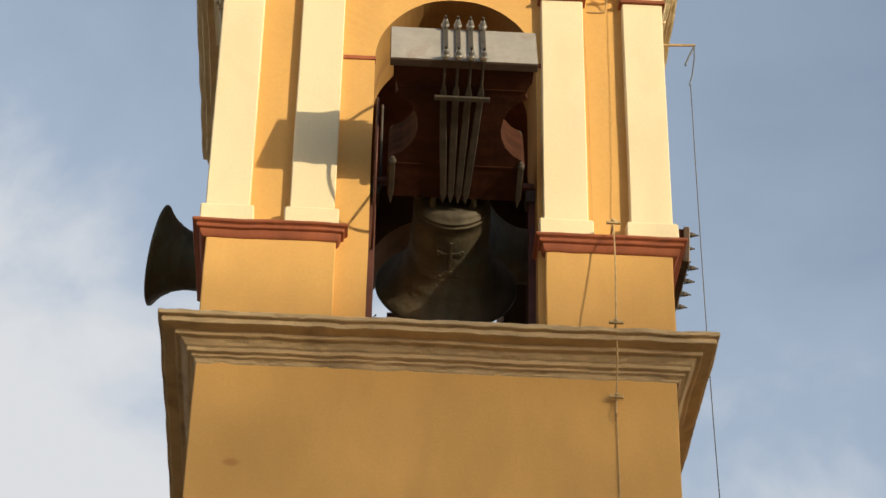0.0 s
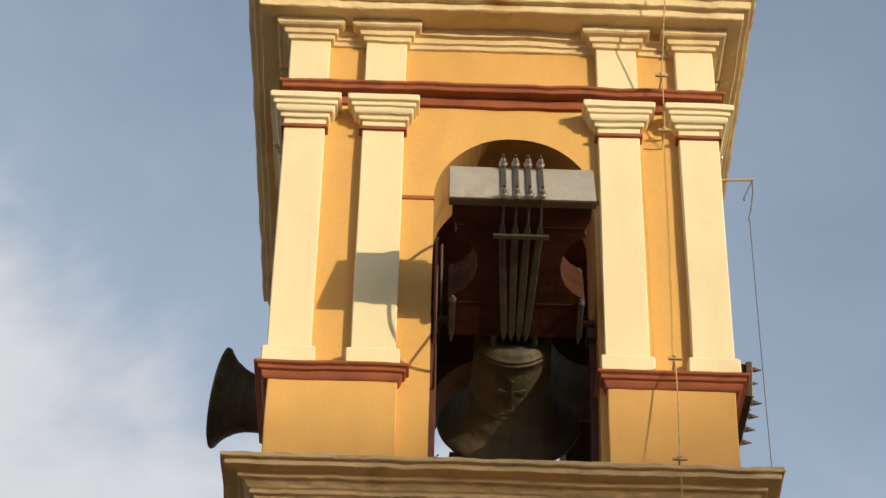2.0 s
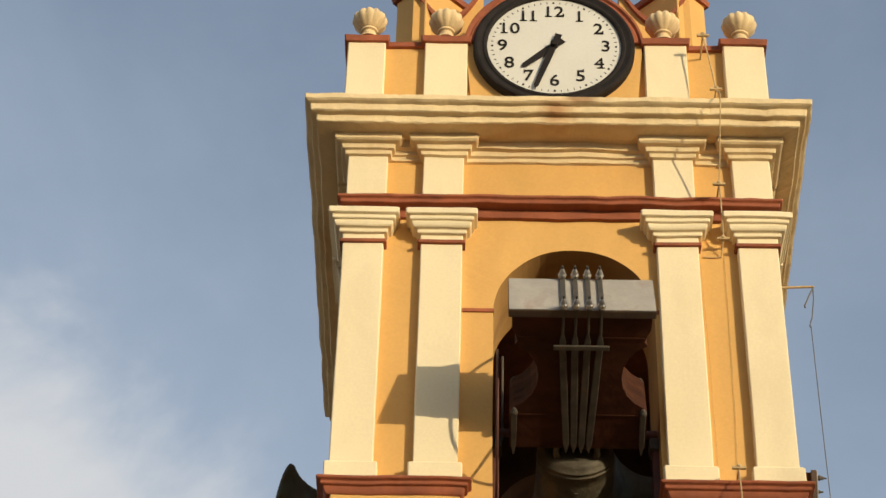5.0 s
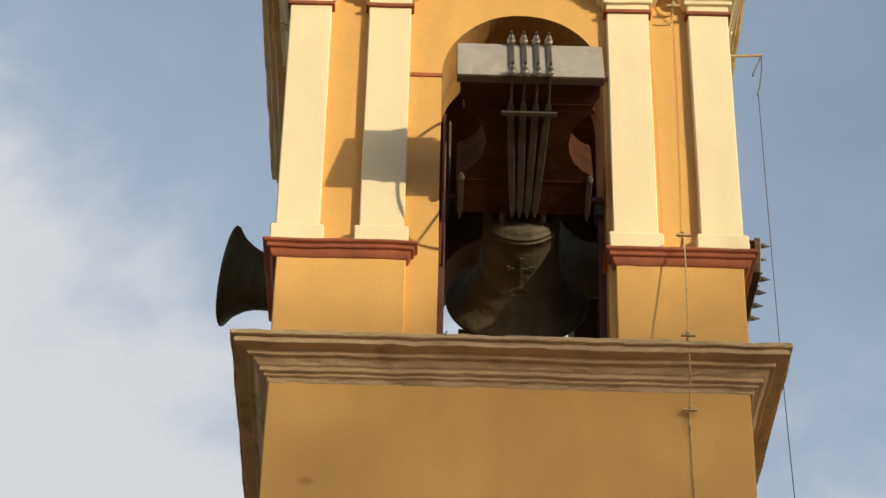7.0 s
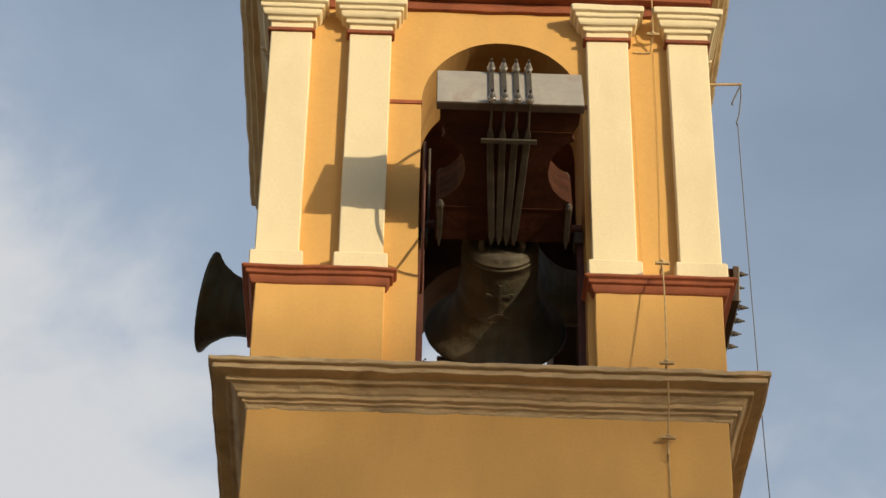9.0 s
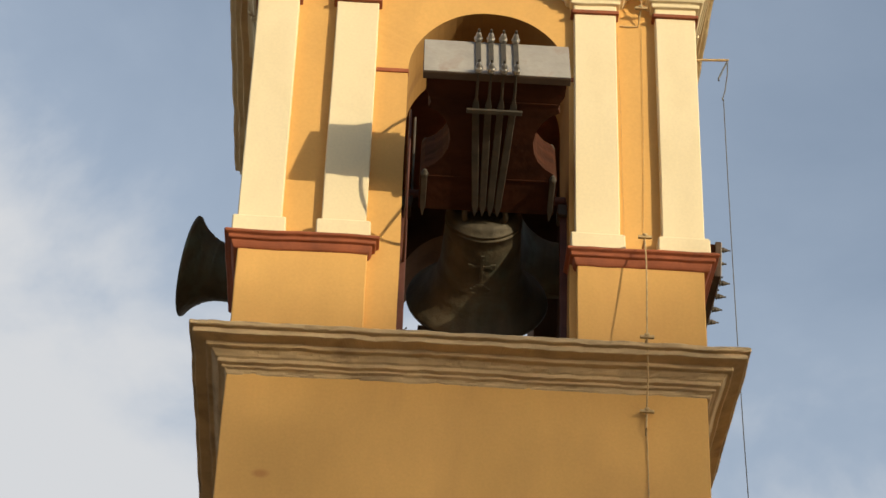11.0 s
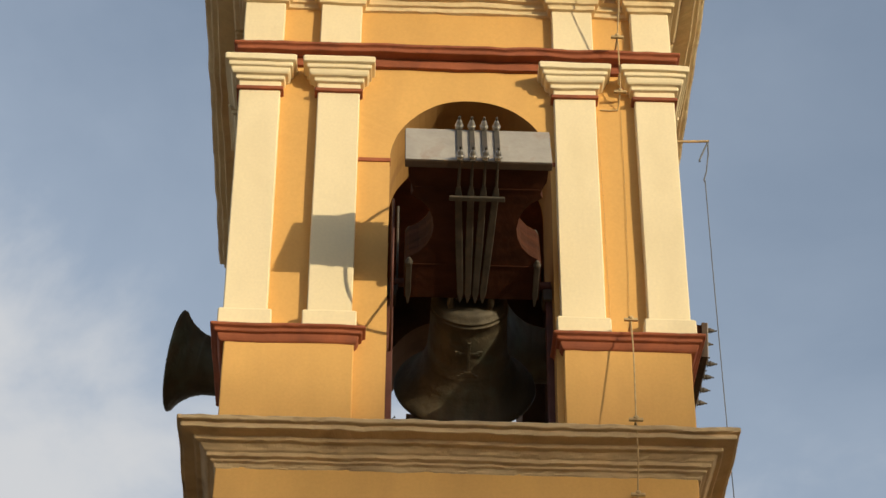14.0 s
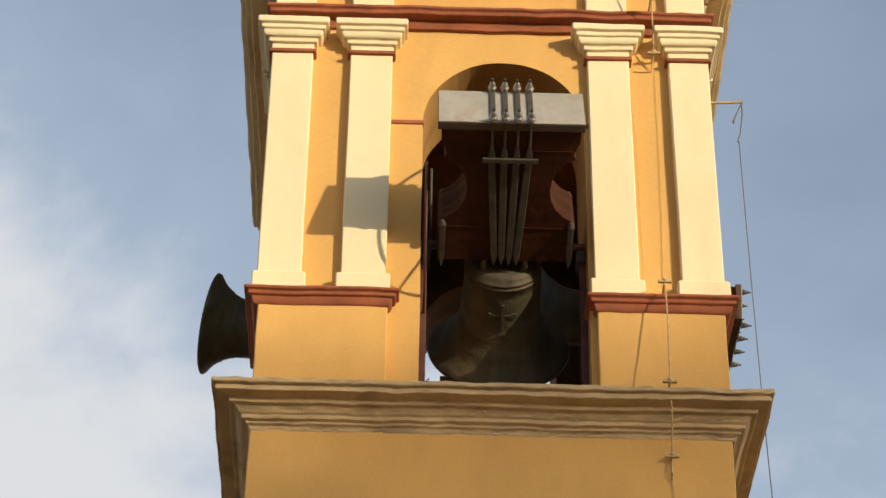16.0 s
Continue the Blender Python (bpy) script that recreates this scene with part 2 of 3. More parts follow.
def ring_block(poly, profile, bm=None, step=0.14, wob=0.005, round_by=0.008, chips=0.0):
    """A solid on a right-angled plan (anticlockwise), its sides swept along a profile of (overhang, height) from bottom to top."""
    bm = bm or bmesh.new()
    n = len(poly)
    corners = []
    for i in range(n):
        a, b, c = Vector(poly[i - 1]), Vector(poly[i]), Vector(poly[(i + 1) % n])
        d1, d2 = (b - a).normalized(), (c - b).normalized()
        corners.append((b, Vector((d1.y, -d1.x)), Vector((d2.y, -d2.x)), d1, d2))
    loops = []
    for over, z in profile:
        loop = []
        for i in range(n):
            b, n1, n2, d1, d2 = corners[i]
            c, m1, m2, e1, e2 = corners[(i + 1) % n]
            start = b + over * (n1 + n2) + d2 * round_by
            end = c + over * (m1 + m2) - e1 * round_by
            count = max(1, int((c - b).length / step))
            for k in range(count + 1):
                p = start.lerp(end, k / count)
                q = wobbled((p.x, p.y, z), wob)
                if chips:
                    # crumbled edges: short bites, deeper here and there
                    g = Vector((q.x * 7.0, q.y * 7.0, q.z * 45.0))
                    bite = chips * max(0.0, noise.noise(g) + 0.6 * noise.noise(g * 3.1) - 0.1)
                    out_way = Vector((0, -1, 0)) if k not in (0, count) and abs(e1.x) > 0.5 and c.y < 1 else Vector((0, 0, 0))
                    q = q - out_way * bite + Vector((0, 0, -0.5 * bite if z > -0.02 else 0.35 * bite))
                loop.append(q)
        loops.append([bm.verts.new(v) for v in loop])
    for low, high in zip(loops, loops[1:]):
        for k in range(len(low)):
            j = (k + 1) % len(low)
            bm.faces.new((low[k], low[j], high[j], high[k]))
    bm.faces.new(list(reversed(loops[0])))
    bm.faces.new(loops[-1])
    return bm


def flare(bm, amount, right):
    """The plan is a little wider at the back than at the front."""
    for v in bm.verts:
        v.co.x *= 1 + (amount if v.co.x < 0 else right) * v.co.y / 3.73


def rect(x0, x1, y0, y1):
    return [(x0, y0), (x1, y0), (x1, y1), (x0, y1)]


def box(x0, x1, y0, y1, z0, z1, bev=0.006, bm=None):
    bm = bm or bmesh.new()
    made = bmesh.ops.create_cube(bm, size=1, matrix=Matrix.Translation(((x0 + x1) / 2, (y0 + y1) / 2, (z0 + z1) / 2)) @ Matrix.Diagonal((x1 - x0, y1 - y0, z1 - z0, 1)))
    if bev:
        edges = {e for v in made["verts"] for e in v.link_edges}
        bmesh.ops.bevel(bm, geom=list(edges), offset=bev, segments=2, affect="EDGES", profile=0.6)
    return bm


def lathe(profile, segs=48, bm=None, m=Matrix()):
    bm = bm or bmesh.new()
    loops = []
    for r, z in profile:
        loops.append([bm.verts.new(m @ Vector((r * math.cos(2 * math.pi * k / segs), r * math.sin(2 * math.pi * k / segs), z))) for k in range(segs)] if r > 1e-6 else [bm.verts.new(m @ Vector((0, 0, z)))])
    for a, b in zip(loops, loops[1:]):
        for k in range(segs):
            j = (k + 1) % segs
            quad = [a[k % len(a)], a[j % len(a)], b[j % len(b)], b[k % len(b)]]
            quad = list(dict.fromkeys(quad))
            if len(quad) > 2:
                bm.faces.new(quad)
    return bm


def tube(points, radius, segs=8, bm=None):
    """A round bar through points."""
    bm = bm or bmesh.new()
    pts = [Vector(p) for p in points]
    loops = []
    for i, p in enumerate(pts):
        way = (pts[min(i + 1, len(pts) - 1)] - pts[max(i - 1, 0)]).normalized()
        side = way.cross(Vector((0, 0, 1)) if abs(way.z) < 0.9 else Vector((1, 0, 0))).normalized()
        up = side.cross(way)
        r = radius[i] if isinstance(radius, (list, tuple)) else radius
        loops.append([bm.verts.new(p + r * (math.cos(2 * math.pi * k / segs) * side + math.sin(2 * math.pi * k / segs) * up)) for k in range(segs)])
    for a, b in zip(loops, loops[1:]):
        for k in range(segs):
            bm.faces.new((a[k], a[(k + 1) % segs], b[(k + 1) % segs], b[k]))
    bm.faces.new(list(reversed(loops[0])))
    bm.faces.new(loops[-1])
    return bm


def torus(big, small, m=Matrix(), segs=48, ring=8, bm=None, flat=1.0):
    bm = bm or bmesh.new()
    loops = []
    for i in range(segs):
        a = 2 * math.pi * i / segs
        loops.append([bm.verts.new(m @ Vector(((big + small * math.cos(2 * math.pi * k / ring)) * math.cos(a), (big + small * math.cos(2 * math.pi * k / ring)) * math.sin(a), flat * small * math.sin(2 * math.pi * k / ring)))) for k in range(ring)])
    for i in range(segs):
        for k in range(ring):
            bm.faces.new((loops[i][k], loops[(i + 1) % segs][k], loops[(i + 1) % segs][(k + 1) % ring], loops[i][(k + 1) % ring]))
    return bm


# ---- ground ----
GROUND_Z = -9.62
bm = bmesh.new()
bmesh.ops.create_grid(bm, x_segments=40, y_segments=40, size=2500)
for v in bm.verts:
    v.co.z = GROUND_Z
tagged(part("ground", bm, GROUND), "dark tan paving round the tower", "ground", kind="structure")

# ---- the tower ----
HALF, DEPTH = 1.70, 3.73          # plan of the pilaster faces: x -1.70..1.70, y 0..3.73
BACK = DEPTH
REC = 0.078                       # walls lie this far behind the pilaster faces
THICK = 0.73
tower = thing("bell_tower", pose(0, 0, 0), "ochre stucco church bell tower with cream pilasters and red bands", "tower")

shaft = ring_block(rect(-1.675, 1.675, 0.0, BACK), [(0.02, GROUND_Z), (0.02, -6.0), (0.01, -3.0), (0, -1.5), (0, -0.6), (0, -0.2)], step=0.3, wob=0.008)
part("shaft_wall", shaft, OCHRE, tower, "ochre stucco shaft wall")
low = [(0.0, -0.272), (0.006, -0.262), (0.010, -0.250), (0.016, -0.238), (0.030, -0.232), (0.036, -0.228), (0.038, -0.214), (0.046, -0.210), (0.060, -0.206), (0.066, -0.202), (0.067, -0.176), (0.074, -0.171), (0.082, -0.166), (0.094, -0.150), (0.108, -0.134), (0.114, -0.130),
       (0.138, -0.126), (0.146, -0.122), (0.148, -0.098), (0.156, -0.094), (0.230, -0.084), (0.237, -0.080), (0.239, -0.052), (0.230, -0.046), (0.232, -0.040), (0.258, -0.036), (0.264, -0.030), (0.264, -0.004), (0.255, 0.004), (0.10, 0.028), (-0.10, 0.036)]
bm = ring_block(rect(-1.675, 1.695, 0.0, BACK), low, step=0.018, wob=0.0085, chips=0.012)
flare(bm, 0.028, 0.03)
part("lower_cornice", bm, CORNICE, tower, "weathered stepped stone cornice with stained edges")

# corner pedestals, L-shaped, with a red moulding
PED_L, PED_R = -0.745, 0.768
SIDE_A, SIDE_B = 0.98, BACK - 0.98


def ell(sx, sy, trim=0.0):
    inner = abs(PED_L) if sx < 0 else PED_R
    xs = [-HALF, -inner, -HALF + 0.28] if sx < 0 else [HALF + 0.012, inner, HALF - 0.28]
    ys = [0.0, SIDE_A, 0.28] if sy < 0 else [BACK, SIDE_B, BACK - 0.28]
    xs[0] -= sx * trim
    pts = [(xs[0], ys[0]), (xs[1], ys[0]), (xs[1], ys[2]), (xs[2], ys[2]), (xs[2], ys[1]), (xs[0], ys[1])]
    return pts if sx * sy > 0 else list(reversed(pts))


for sx in (-1, 1):
    for sy in (-1, 1):
        ped = part("pedestal", ring_block(ell(sx, sy, 0.022), [(0.0, 0.0), (0.0, 0.3), (0.0, 0.5), (0.0, 0.80)]), OCHRE, tower)
        part("red_moulding", ring_block(ell(sx, sy), [(0.004, 0.776), (0.014, 0.784), (0.022, 0.798), (0.028, 0.816), (0.031, 0.832), (0.048, 0.838), (0.053, 0.842), (0.055, 0.864), (0.062, 0.869), (0.075, 0.874), (0.081, 0.882), (0.081, 0.892), (0.074, 0.900), (0.02, 0.906)], step=0.07, wob=0.007), RED, ped, "red painted stepped moulding")


def pilaster(x0, x1, y0, y1):
    r = rect(x0, x1, y0, y1)
    body = part("pilaster", ring_block(r, [(0, 1.0), (0, 1.6), (0, 2.4), (0, 3.15)], step=0.2, wob=0.006), CREAM, tower, "cream stucco pilaster")
    part("base", ring_block(r, [(0.034, 0.895), (0.034, 1.04), (0.028, 1.052), (0.0, 1.056)], wob=0.006), CREAM, body)
    part("red_necking", ring_block(r, [(0.0, 3.128), (0.022, 3.132), (0.024, 3.158), (0.0, 3.164)], wob=0.004), RED, body, "thin red necking band")
    part("capital", ring_block(r, [(0.004, 3.155), (0.005, 3.216), (0.027, 3.222), (0.031, 3.227), (0.032, 3.252), (0.038, 3.257), (0.056, 3.262), (0.066, 3.275), (0.071, 3.293), (0.072, 3.312), (0.087, 3.318), (0.091, 3.323), (0.092, 3.351), (0.110, 3.357), (0.117, 3.362), (0.120, 3.406), (0.113, 3.416), (0.03, 3.424)], step=0.06, wob=0.0075), CREAM, body, "stepped cream capital")
    block = part("frieze_block", ring_block(r, [(0, 3.56), (0, 3.8), (0, 4.06)], wob=0.006), CREAM, tower, "cream frieze block over the pilaster")
    part("block_moulding", ring_block(r, [(0.0, 4.045), (0.025, 4.053), (0.030, 4.088), (0.052, 4.096), (0.060, 4.134), (0.096, 4.142), (0.112, 4.155), (0.116, 4.210)], step=0.07, wob=0.008), CREAM_OLD, block)


PIERS = []
for ya, yb in ((0.0, 0.345), (BACK - 0.345, BACK)):
    PIERS += [rect(-HALF, -1.380, ya, yb), rect(1.395, HALF + 0.004, ya, yb)]
for ya, yb in ((0.0, 0.22), (BACK - 0.22, BACK)):
    PIERS += [rect(-1.092, -0.764, ya, yb), rect(0.758, 1.085, ya, yb)]
for xa, xb in ((-HALF, -HALF + 0.22), (HALF - 0.22, HALF)):
    PIERS += [rect(xa, xb, 0.61, 0.945), rect(xa, xb, BACK - 0.945, BACK - 0.61)]
for p in PIERS:
    pilaster(p[0][0], p[1][0], p[0][1], p[2][1])


def arch_wall(u0, u1, z0, z1, c, half, spring, thick, m, name, label):
    """A wall with a round-headed opening through it; u along the wall, v into it."""
    bm = bmesh.new()
    arc = [(c - half, z0)] + [(c - half, z0 + (spring - z0) * k / 6) for k in range(1, 6)]
    arc += [(c - half * math.cos(math.pi * k / 36), spring + half * math.sin(math.pi * k / 36)) for k in range(37)]
    arc += [(c + half, z0 + (spring - z0) * k / 6) for k in range(5, 0, -1)] + [(c + half, z0)]

    def outer(u, z):
        if z <= spring + 1e-6 and u < c:
            return (u0, z)
        if z <= spring + 1e-6 and u > c:
            return (u1, z)
        a = math.atan2(z - spring, u - c)
        left, right, up = (c - u0), (u1 - c), z1 - spring
        dx, dz = math.cos(a), math.sin(a)
        t = min(up / dz if dz > 1e-9 else 1e9, right / dx if dx > 1e-9 else 1e9, left / -dx if dx < -1e-9 else 1e9)
        return (c + t * dx, spring + t * dz)
    rim = [outer(*p) for p in arc]
    front, back = [], []
    for v, keep in ((0.0, front), (thick, back)):
        for pts in (arc, rim):
            keep.append([bm.verts.new(m @ wobbled((u, v, z), 0.006)) for u, z in pts])
    n = len(arc)
    for k in range(n - 1):
        bm.faces.new((front[0][k], front[0][k + 1], front[1][k + 1], front[1][k]))
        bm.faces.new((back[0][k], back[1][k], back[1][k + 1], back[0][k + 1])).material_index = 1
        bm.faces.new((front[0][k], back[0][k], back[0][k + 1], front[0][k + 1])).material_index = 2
    # the two upper corners
    for keep, idx in ((front, 0), (back, 1)):
        for k in range(n - 1):
            a, b = keep[1][k], keep[1][k + 1]
            pa, pb = rim[k], rim[k + 1]
            if abs(pa[0] - pb[0]) > 1e-6 and abs(pa[1] - pb[1]) > 1e-6:
                corner = bm.verts.new(m @ Vector((u0 if pa[0] < c else u1, 0.0 if idx == 0 else thick, z1)))
                bm.faces.new((a, b, corner)).material_index = idx
    return part(name, bm, [OCHRE, INNER, REVEAL if name == "front_wall" else REVEAL_SHADED], tower, label)


ARCH_C, ARCH_R, SPRING = 0.104, 0.617, 2.532
arch_wall(-HALF + 0.10, HALF - 0.10, 0.0, 3.56, ARCH_C, ARCH_R, SPRING, THICK, Matrix.Translation((0, REC, 0)), "front_wall", "ochre wall with a round-headed bell opening")
arch_wall(-HALF + 0.10, HALF - 0.10, 0.0, 3.56, -0.10, 0.60, 2.40, THICK, Matrix.Translation((0, BACK - REC, 0)) @ pose(0, 0, 0, 0, 0, 180), "rear_wall", "ochre wall with a round-headed bell opening")
SIDE_LEN = BACK - 2 * (REC + THICK) + 0.02
arch_wall(-SIDE_LEN / 2, SIDE_LEN / 2, 0.0, 3.56, 0.0, 0.60, SPRING, THICK, Matrix.Translation((-HALF + REC, BACK / 2, 0)) @ pose(0, 0, 0, 0, 0, -90), "side_wall", "ochre wall with a round-headed bell opening")
arch_wall(-SIDE_LEN / 2, SIDE_LEN / 2, 0.0, 3.56, 0.0, 0.60, SPRING, THICK, Matrix.Translation((HALF - REC, BACK / 2, 0)) @ pose(0, 0, 0, 0, 0, 90), "side_wall", "ochre wall with a round-headed bell opening")
# short red impost marks beside the opening
part("impost_band", box(-0.757, ARCH_C - ARCH_R + 0.004, REC - 0.012, REC + 0.05, 2.515, 2.548, 0.003), RED, tower, "short red impost band")
part("impost_band", box(ARCH_C + ARCH_R - 0.004, 0.76, REC - 0.012, REC + 0.05, 2.515, 2.548, 0.003), RED, tower, "short red impost band")
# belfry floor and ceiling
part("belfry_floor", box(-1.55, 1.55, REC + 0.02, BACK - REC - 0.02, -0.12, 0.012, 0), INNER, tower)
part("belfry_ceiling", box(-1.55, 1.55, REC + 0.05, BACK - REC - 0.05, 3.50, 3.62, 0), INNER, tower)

# architrave: a red shelf right round, with a smaller red band under it
part("red_shelf", ring_block(rect(-HALF, HALF, 0, BACK), [(-0.02, 3.522), (0.040, 3.527), (0.045, 3.532), (0.046, 3.558), (0.052, 3.564), (0.064, 3.570), (0.068, 3.576), (0.067, 3.592), (0.058, 3.598), (-0.05, 3.605)], step=0.06, wob=0.010), RED, tower, "red painted shelf moulding under the frieze")
part("red_band", ring_block(rect(-HALF + REC, HALF - REC, REC, BACK - REC), [(0.0, 3.440), (0.032, 3.446), (0.040, 3.520), (0.0, 3.524)], step=0.1, wob=0.01), RED, tower, "red painted band over the arch")
part("frieze_wall", ring_block(rect(-HALF + REC, HALF - REC, REC, BACK - REC), [(0, 3.56), (0, 3.8), (0, 4.19)], wob=0.006), OCHRE, tower, "ochre frieze wall")
part("frieze_moulding", ring_block(rect(-HALF + REC, HALF - REC, REC, BACK - REC), [(0.0, 4.045), (0.022, 4.052), (0.028, 4.084), (0.050, 4.092), (0.058, 4.130), (0.092, 4.140), (0.100, 4.212)], step=0.09, wob=0.012), CREAM_OLD, tower, "worn cream frieze moulding")
up_prof = [(0.0, 4.205), (0.236, 4.208), (0.246, 4.216), (0.250, 4.272), (0.290, 4.278), (0.300, 4.285), (0.306, 4.340), (0.334, 4.350), (0.350, 4.362), (0.352, 4.408), (0.20, 4.44), (-0.10, 4.45)]
bm = ring_block(rect(-HALF - 0.01, HALF - 0.005, 0, BACK), up_prof, step=0.03, wob=0.0115, chips=0.012)
flare(bm, 0.015, 0.055)
part("upper_cornice", bm, CREAM_OLD, tower, "cream stepped cornice with rust stains")

# attic with short piers and the clock panel
part("attic_wall", ring_block(rect(-HALF + 0.06, HALF - 0.06, REC, BACK - REC), [(0, 4.43), (0, 4.9), (0, 5.36)], wob=0.006), OCHRE, tower, "ochre attic wall")
part("attic_coping", ring_block(rect(-HALF + 0.06, HALF - 0.06, REC, BACK - REC), [(0.0, 5.350), (0.03, 5.356), (0.034, 5.402), (-0.04, 5.412)], step=0.1, wob=0.008), RED, tower, "red painted attic coping")
ATTIC = []
for ya, yb in ((0.0, 0.34), (BACK - 0.34, BACK)):
    ATTIC += [rect(-1.765, -1.445, ya, yb), rect(-1.112, -0.752, ya, yb), rect(0.738, 1.096, ya, yb), rect(1.405, 1.75, ya, yb)]
for r in ATTIC:
    pier = part("attic_pier", ring_block(r, [(0, 4.43), (0, 4.9), (0, 5.36)], wob=0.006), CREAM, tower, "cream attic pier")
    part("pier_cap", ring_block(r, [(0.0, 5.350), (0.024, 5.355), (0.034, 5.412), (-0.04, 5.420), (-0.04, 5.478), (-0.07, 5.485)], step=0.1, wob=0.007), RED, pier, "red pier cap")

CLOCK = Vector((-0.022, -0.02, 5.305))
bm = bmesh.new()
arc = [(0.745 * math.cos(math.pi * k / 40), 0.745 * math.sin(math.pi * k / 40)) for k in range(41)]
pts = [(0.745, -0.85)] + arc + [(-0.745, -0.85)]
for y in (0.03, 0.55):
    for x, z in pts:
        bm.verts.new((CLOCK.x + x * (0.9 if z < -0.5 else 1), y, CLOCK.z + z))
bm.verts.ensure_lookup_table()
n = len(pts)
bm.faces.new(bm.verts[:n])
bm.faces.new(list(reversed(bm.verts[n:])))
for k in range(n):
    j = (k + 1) % n
    bm.faces.new((bm.verts[k], bm.verts[n + k], bm.verts[n + j], bm.verts[j]))
panel = part("clock_panel", bm, OCHRE, tower, "ochre round-headed panel behind the clock")
bm = bmesh.new()
sect = [(0.685, -0.01), (0.715, -0.01), (0.725, 0.005), (0.745, -0.015), (0.765, -0.015), (0.765, 0.56), (0.685, 0.56)]
rows_v = []
for k in range(45):
    a = math.radians(6 + 168 * k / 44)
    rows_v.append([bm.verts.new((CLOCK.x + r * math.cos(a), y, CLOCK.z + r * math.sin(a))) for r, y in sect])
for a, b in zip(rows_v, rows_v[1:]):
    for k in range(len(sect)):
        bm.faces.new((a[k], a[(k + 1) % len(sect)], b[(k + 1) % len(sect)], b[k]))
bm.faces.new(rows_v[0])
bm.faces.new(list(reversed(rows_v[-1])))
part("clock_hood", bm, RED, panel, "red arched hood moulding over the clock")
# ochre wings between the clock panel and the corner piers, their tops swept down in a curve
for sx in (-1, 1):
    sweep = [(0.60 + 0.62 * k / 12, 6.36 - 0.42 * math.sin(math.pi * k / 12)) for k in range(13)]
    for name, base, paint, deep in (("clock_wing", None, OCHRE, (0.36, 0.56)), ("wing_coping", 0.0, RED, (0.32, 0.60))):
        bm = bmesh.new()
        low_line = [(x, 4.43) for x, z in sweep] if base is None else sweep
        high_line = sweep if base is None else [(x, z + 0.06) for x, z in sweep]
        grid = [[bm.verts.new((CLOCK.x + sx * x, y, z)) for x, z in line] for y in deep for line in (low_line, high_line)]
        for lo, hi in ((grid[0], grid[1]), (grid[3], grid[2]), (grid[1], grid[3]), (grid[2], grid[0])):
            for k in range(12):
                bm.faces.new((lo[k], lo[k + 1], hi[k + 1], hi[k]))
        for k in (0, 12):
            bm.faces.new((grid[0][k], grid[1][k], grid[3][k], grid[2][k]))
        part(name, bm, paint, tower, "ochre wing wall beside the clock" if base is None else "red swept coping")
for sx in (-1, 1):
    spot = Matrix.Translation((CLOCK.x + sx * 1.11, 0.62, 0)) @ pose(0, 0, 0, 0, 0, 45)
    plan = rect(-0.22, 0.58, -0.22, 0.16) if sx < 0 else rect(-0.22, 0.16, -0.22, 0.58)
    bm = ring_block(plan, [(0, 4.43), (0, 5.2), (0, 6.44)], wob=0.004)
    bm.transform(spot)
    pin = part("corner_pier", bm, OCHRE, tower, "ochre pier set cornerwise behind the clock")
    bm = ring_block(plan, [(0, 6.42), (0.03, 6.425), (0.04, 6.48), (-0.05, 6.54), (-0.15, 6.66)], wob=0.004)
    bm.transform(spot)
    part("pier_coping", bm, RED, pin, "red pointed coping")

# ---- the clock ----
clock = thing("tower_clock", Matrix.Translation(CLOCK), "round white tower clock in a thick black rim", "clock")
face_up = pose(0, 0, 0, 90, 0, 0)
part("dial", lathe([(0.0, 0.004), (0.575, 0.004), (0.575, -0.05), (0.0, -0.05)], 64, m=face_up), DIAL, clock, "white dial")
part("rim", lathe([(0.564, 0.0), (0.567, 0.022), (0.578, 0.030), (0.596, 0.031), (0.606, 0.024), (0.622, 0.026), (0.650, 0.034), (0.668, 0.032), (0.682, 0.012), (0.682, -0.08), (0.564, -0.08), (0.564, 0.0)], 72, m=face_up), BLACK, clock, "thick black moulded rim", smooth=False)


def text_mesh(body, size, offset=0.0, depth=0.002):
    cu = bpy.data.curves.new("numeral", "FONT")
    cu.body, cu.size, cu.extrude, cu.offset = body, size, depth, offset
    cu.align_x, cu.align_y = "CENTER", "CENTER"
    cu.resolution_u = 4
    ob = bpy.data.objects.new("numeral", cu)
    scene.collection.objects.link(ob)
    bpy.context.view_layer.update()
    me = bpy.data.meshes.new_from_object(ob.evaluated_get(bpy.context.evaluated_depsgraph_get()))
    bpy.data.objects.remove(ob)
    bpy.data.curves.remove(cu)
    return me


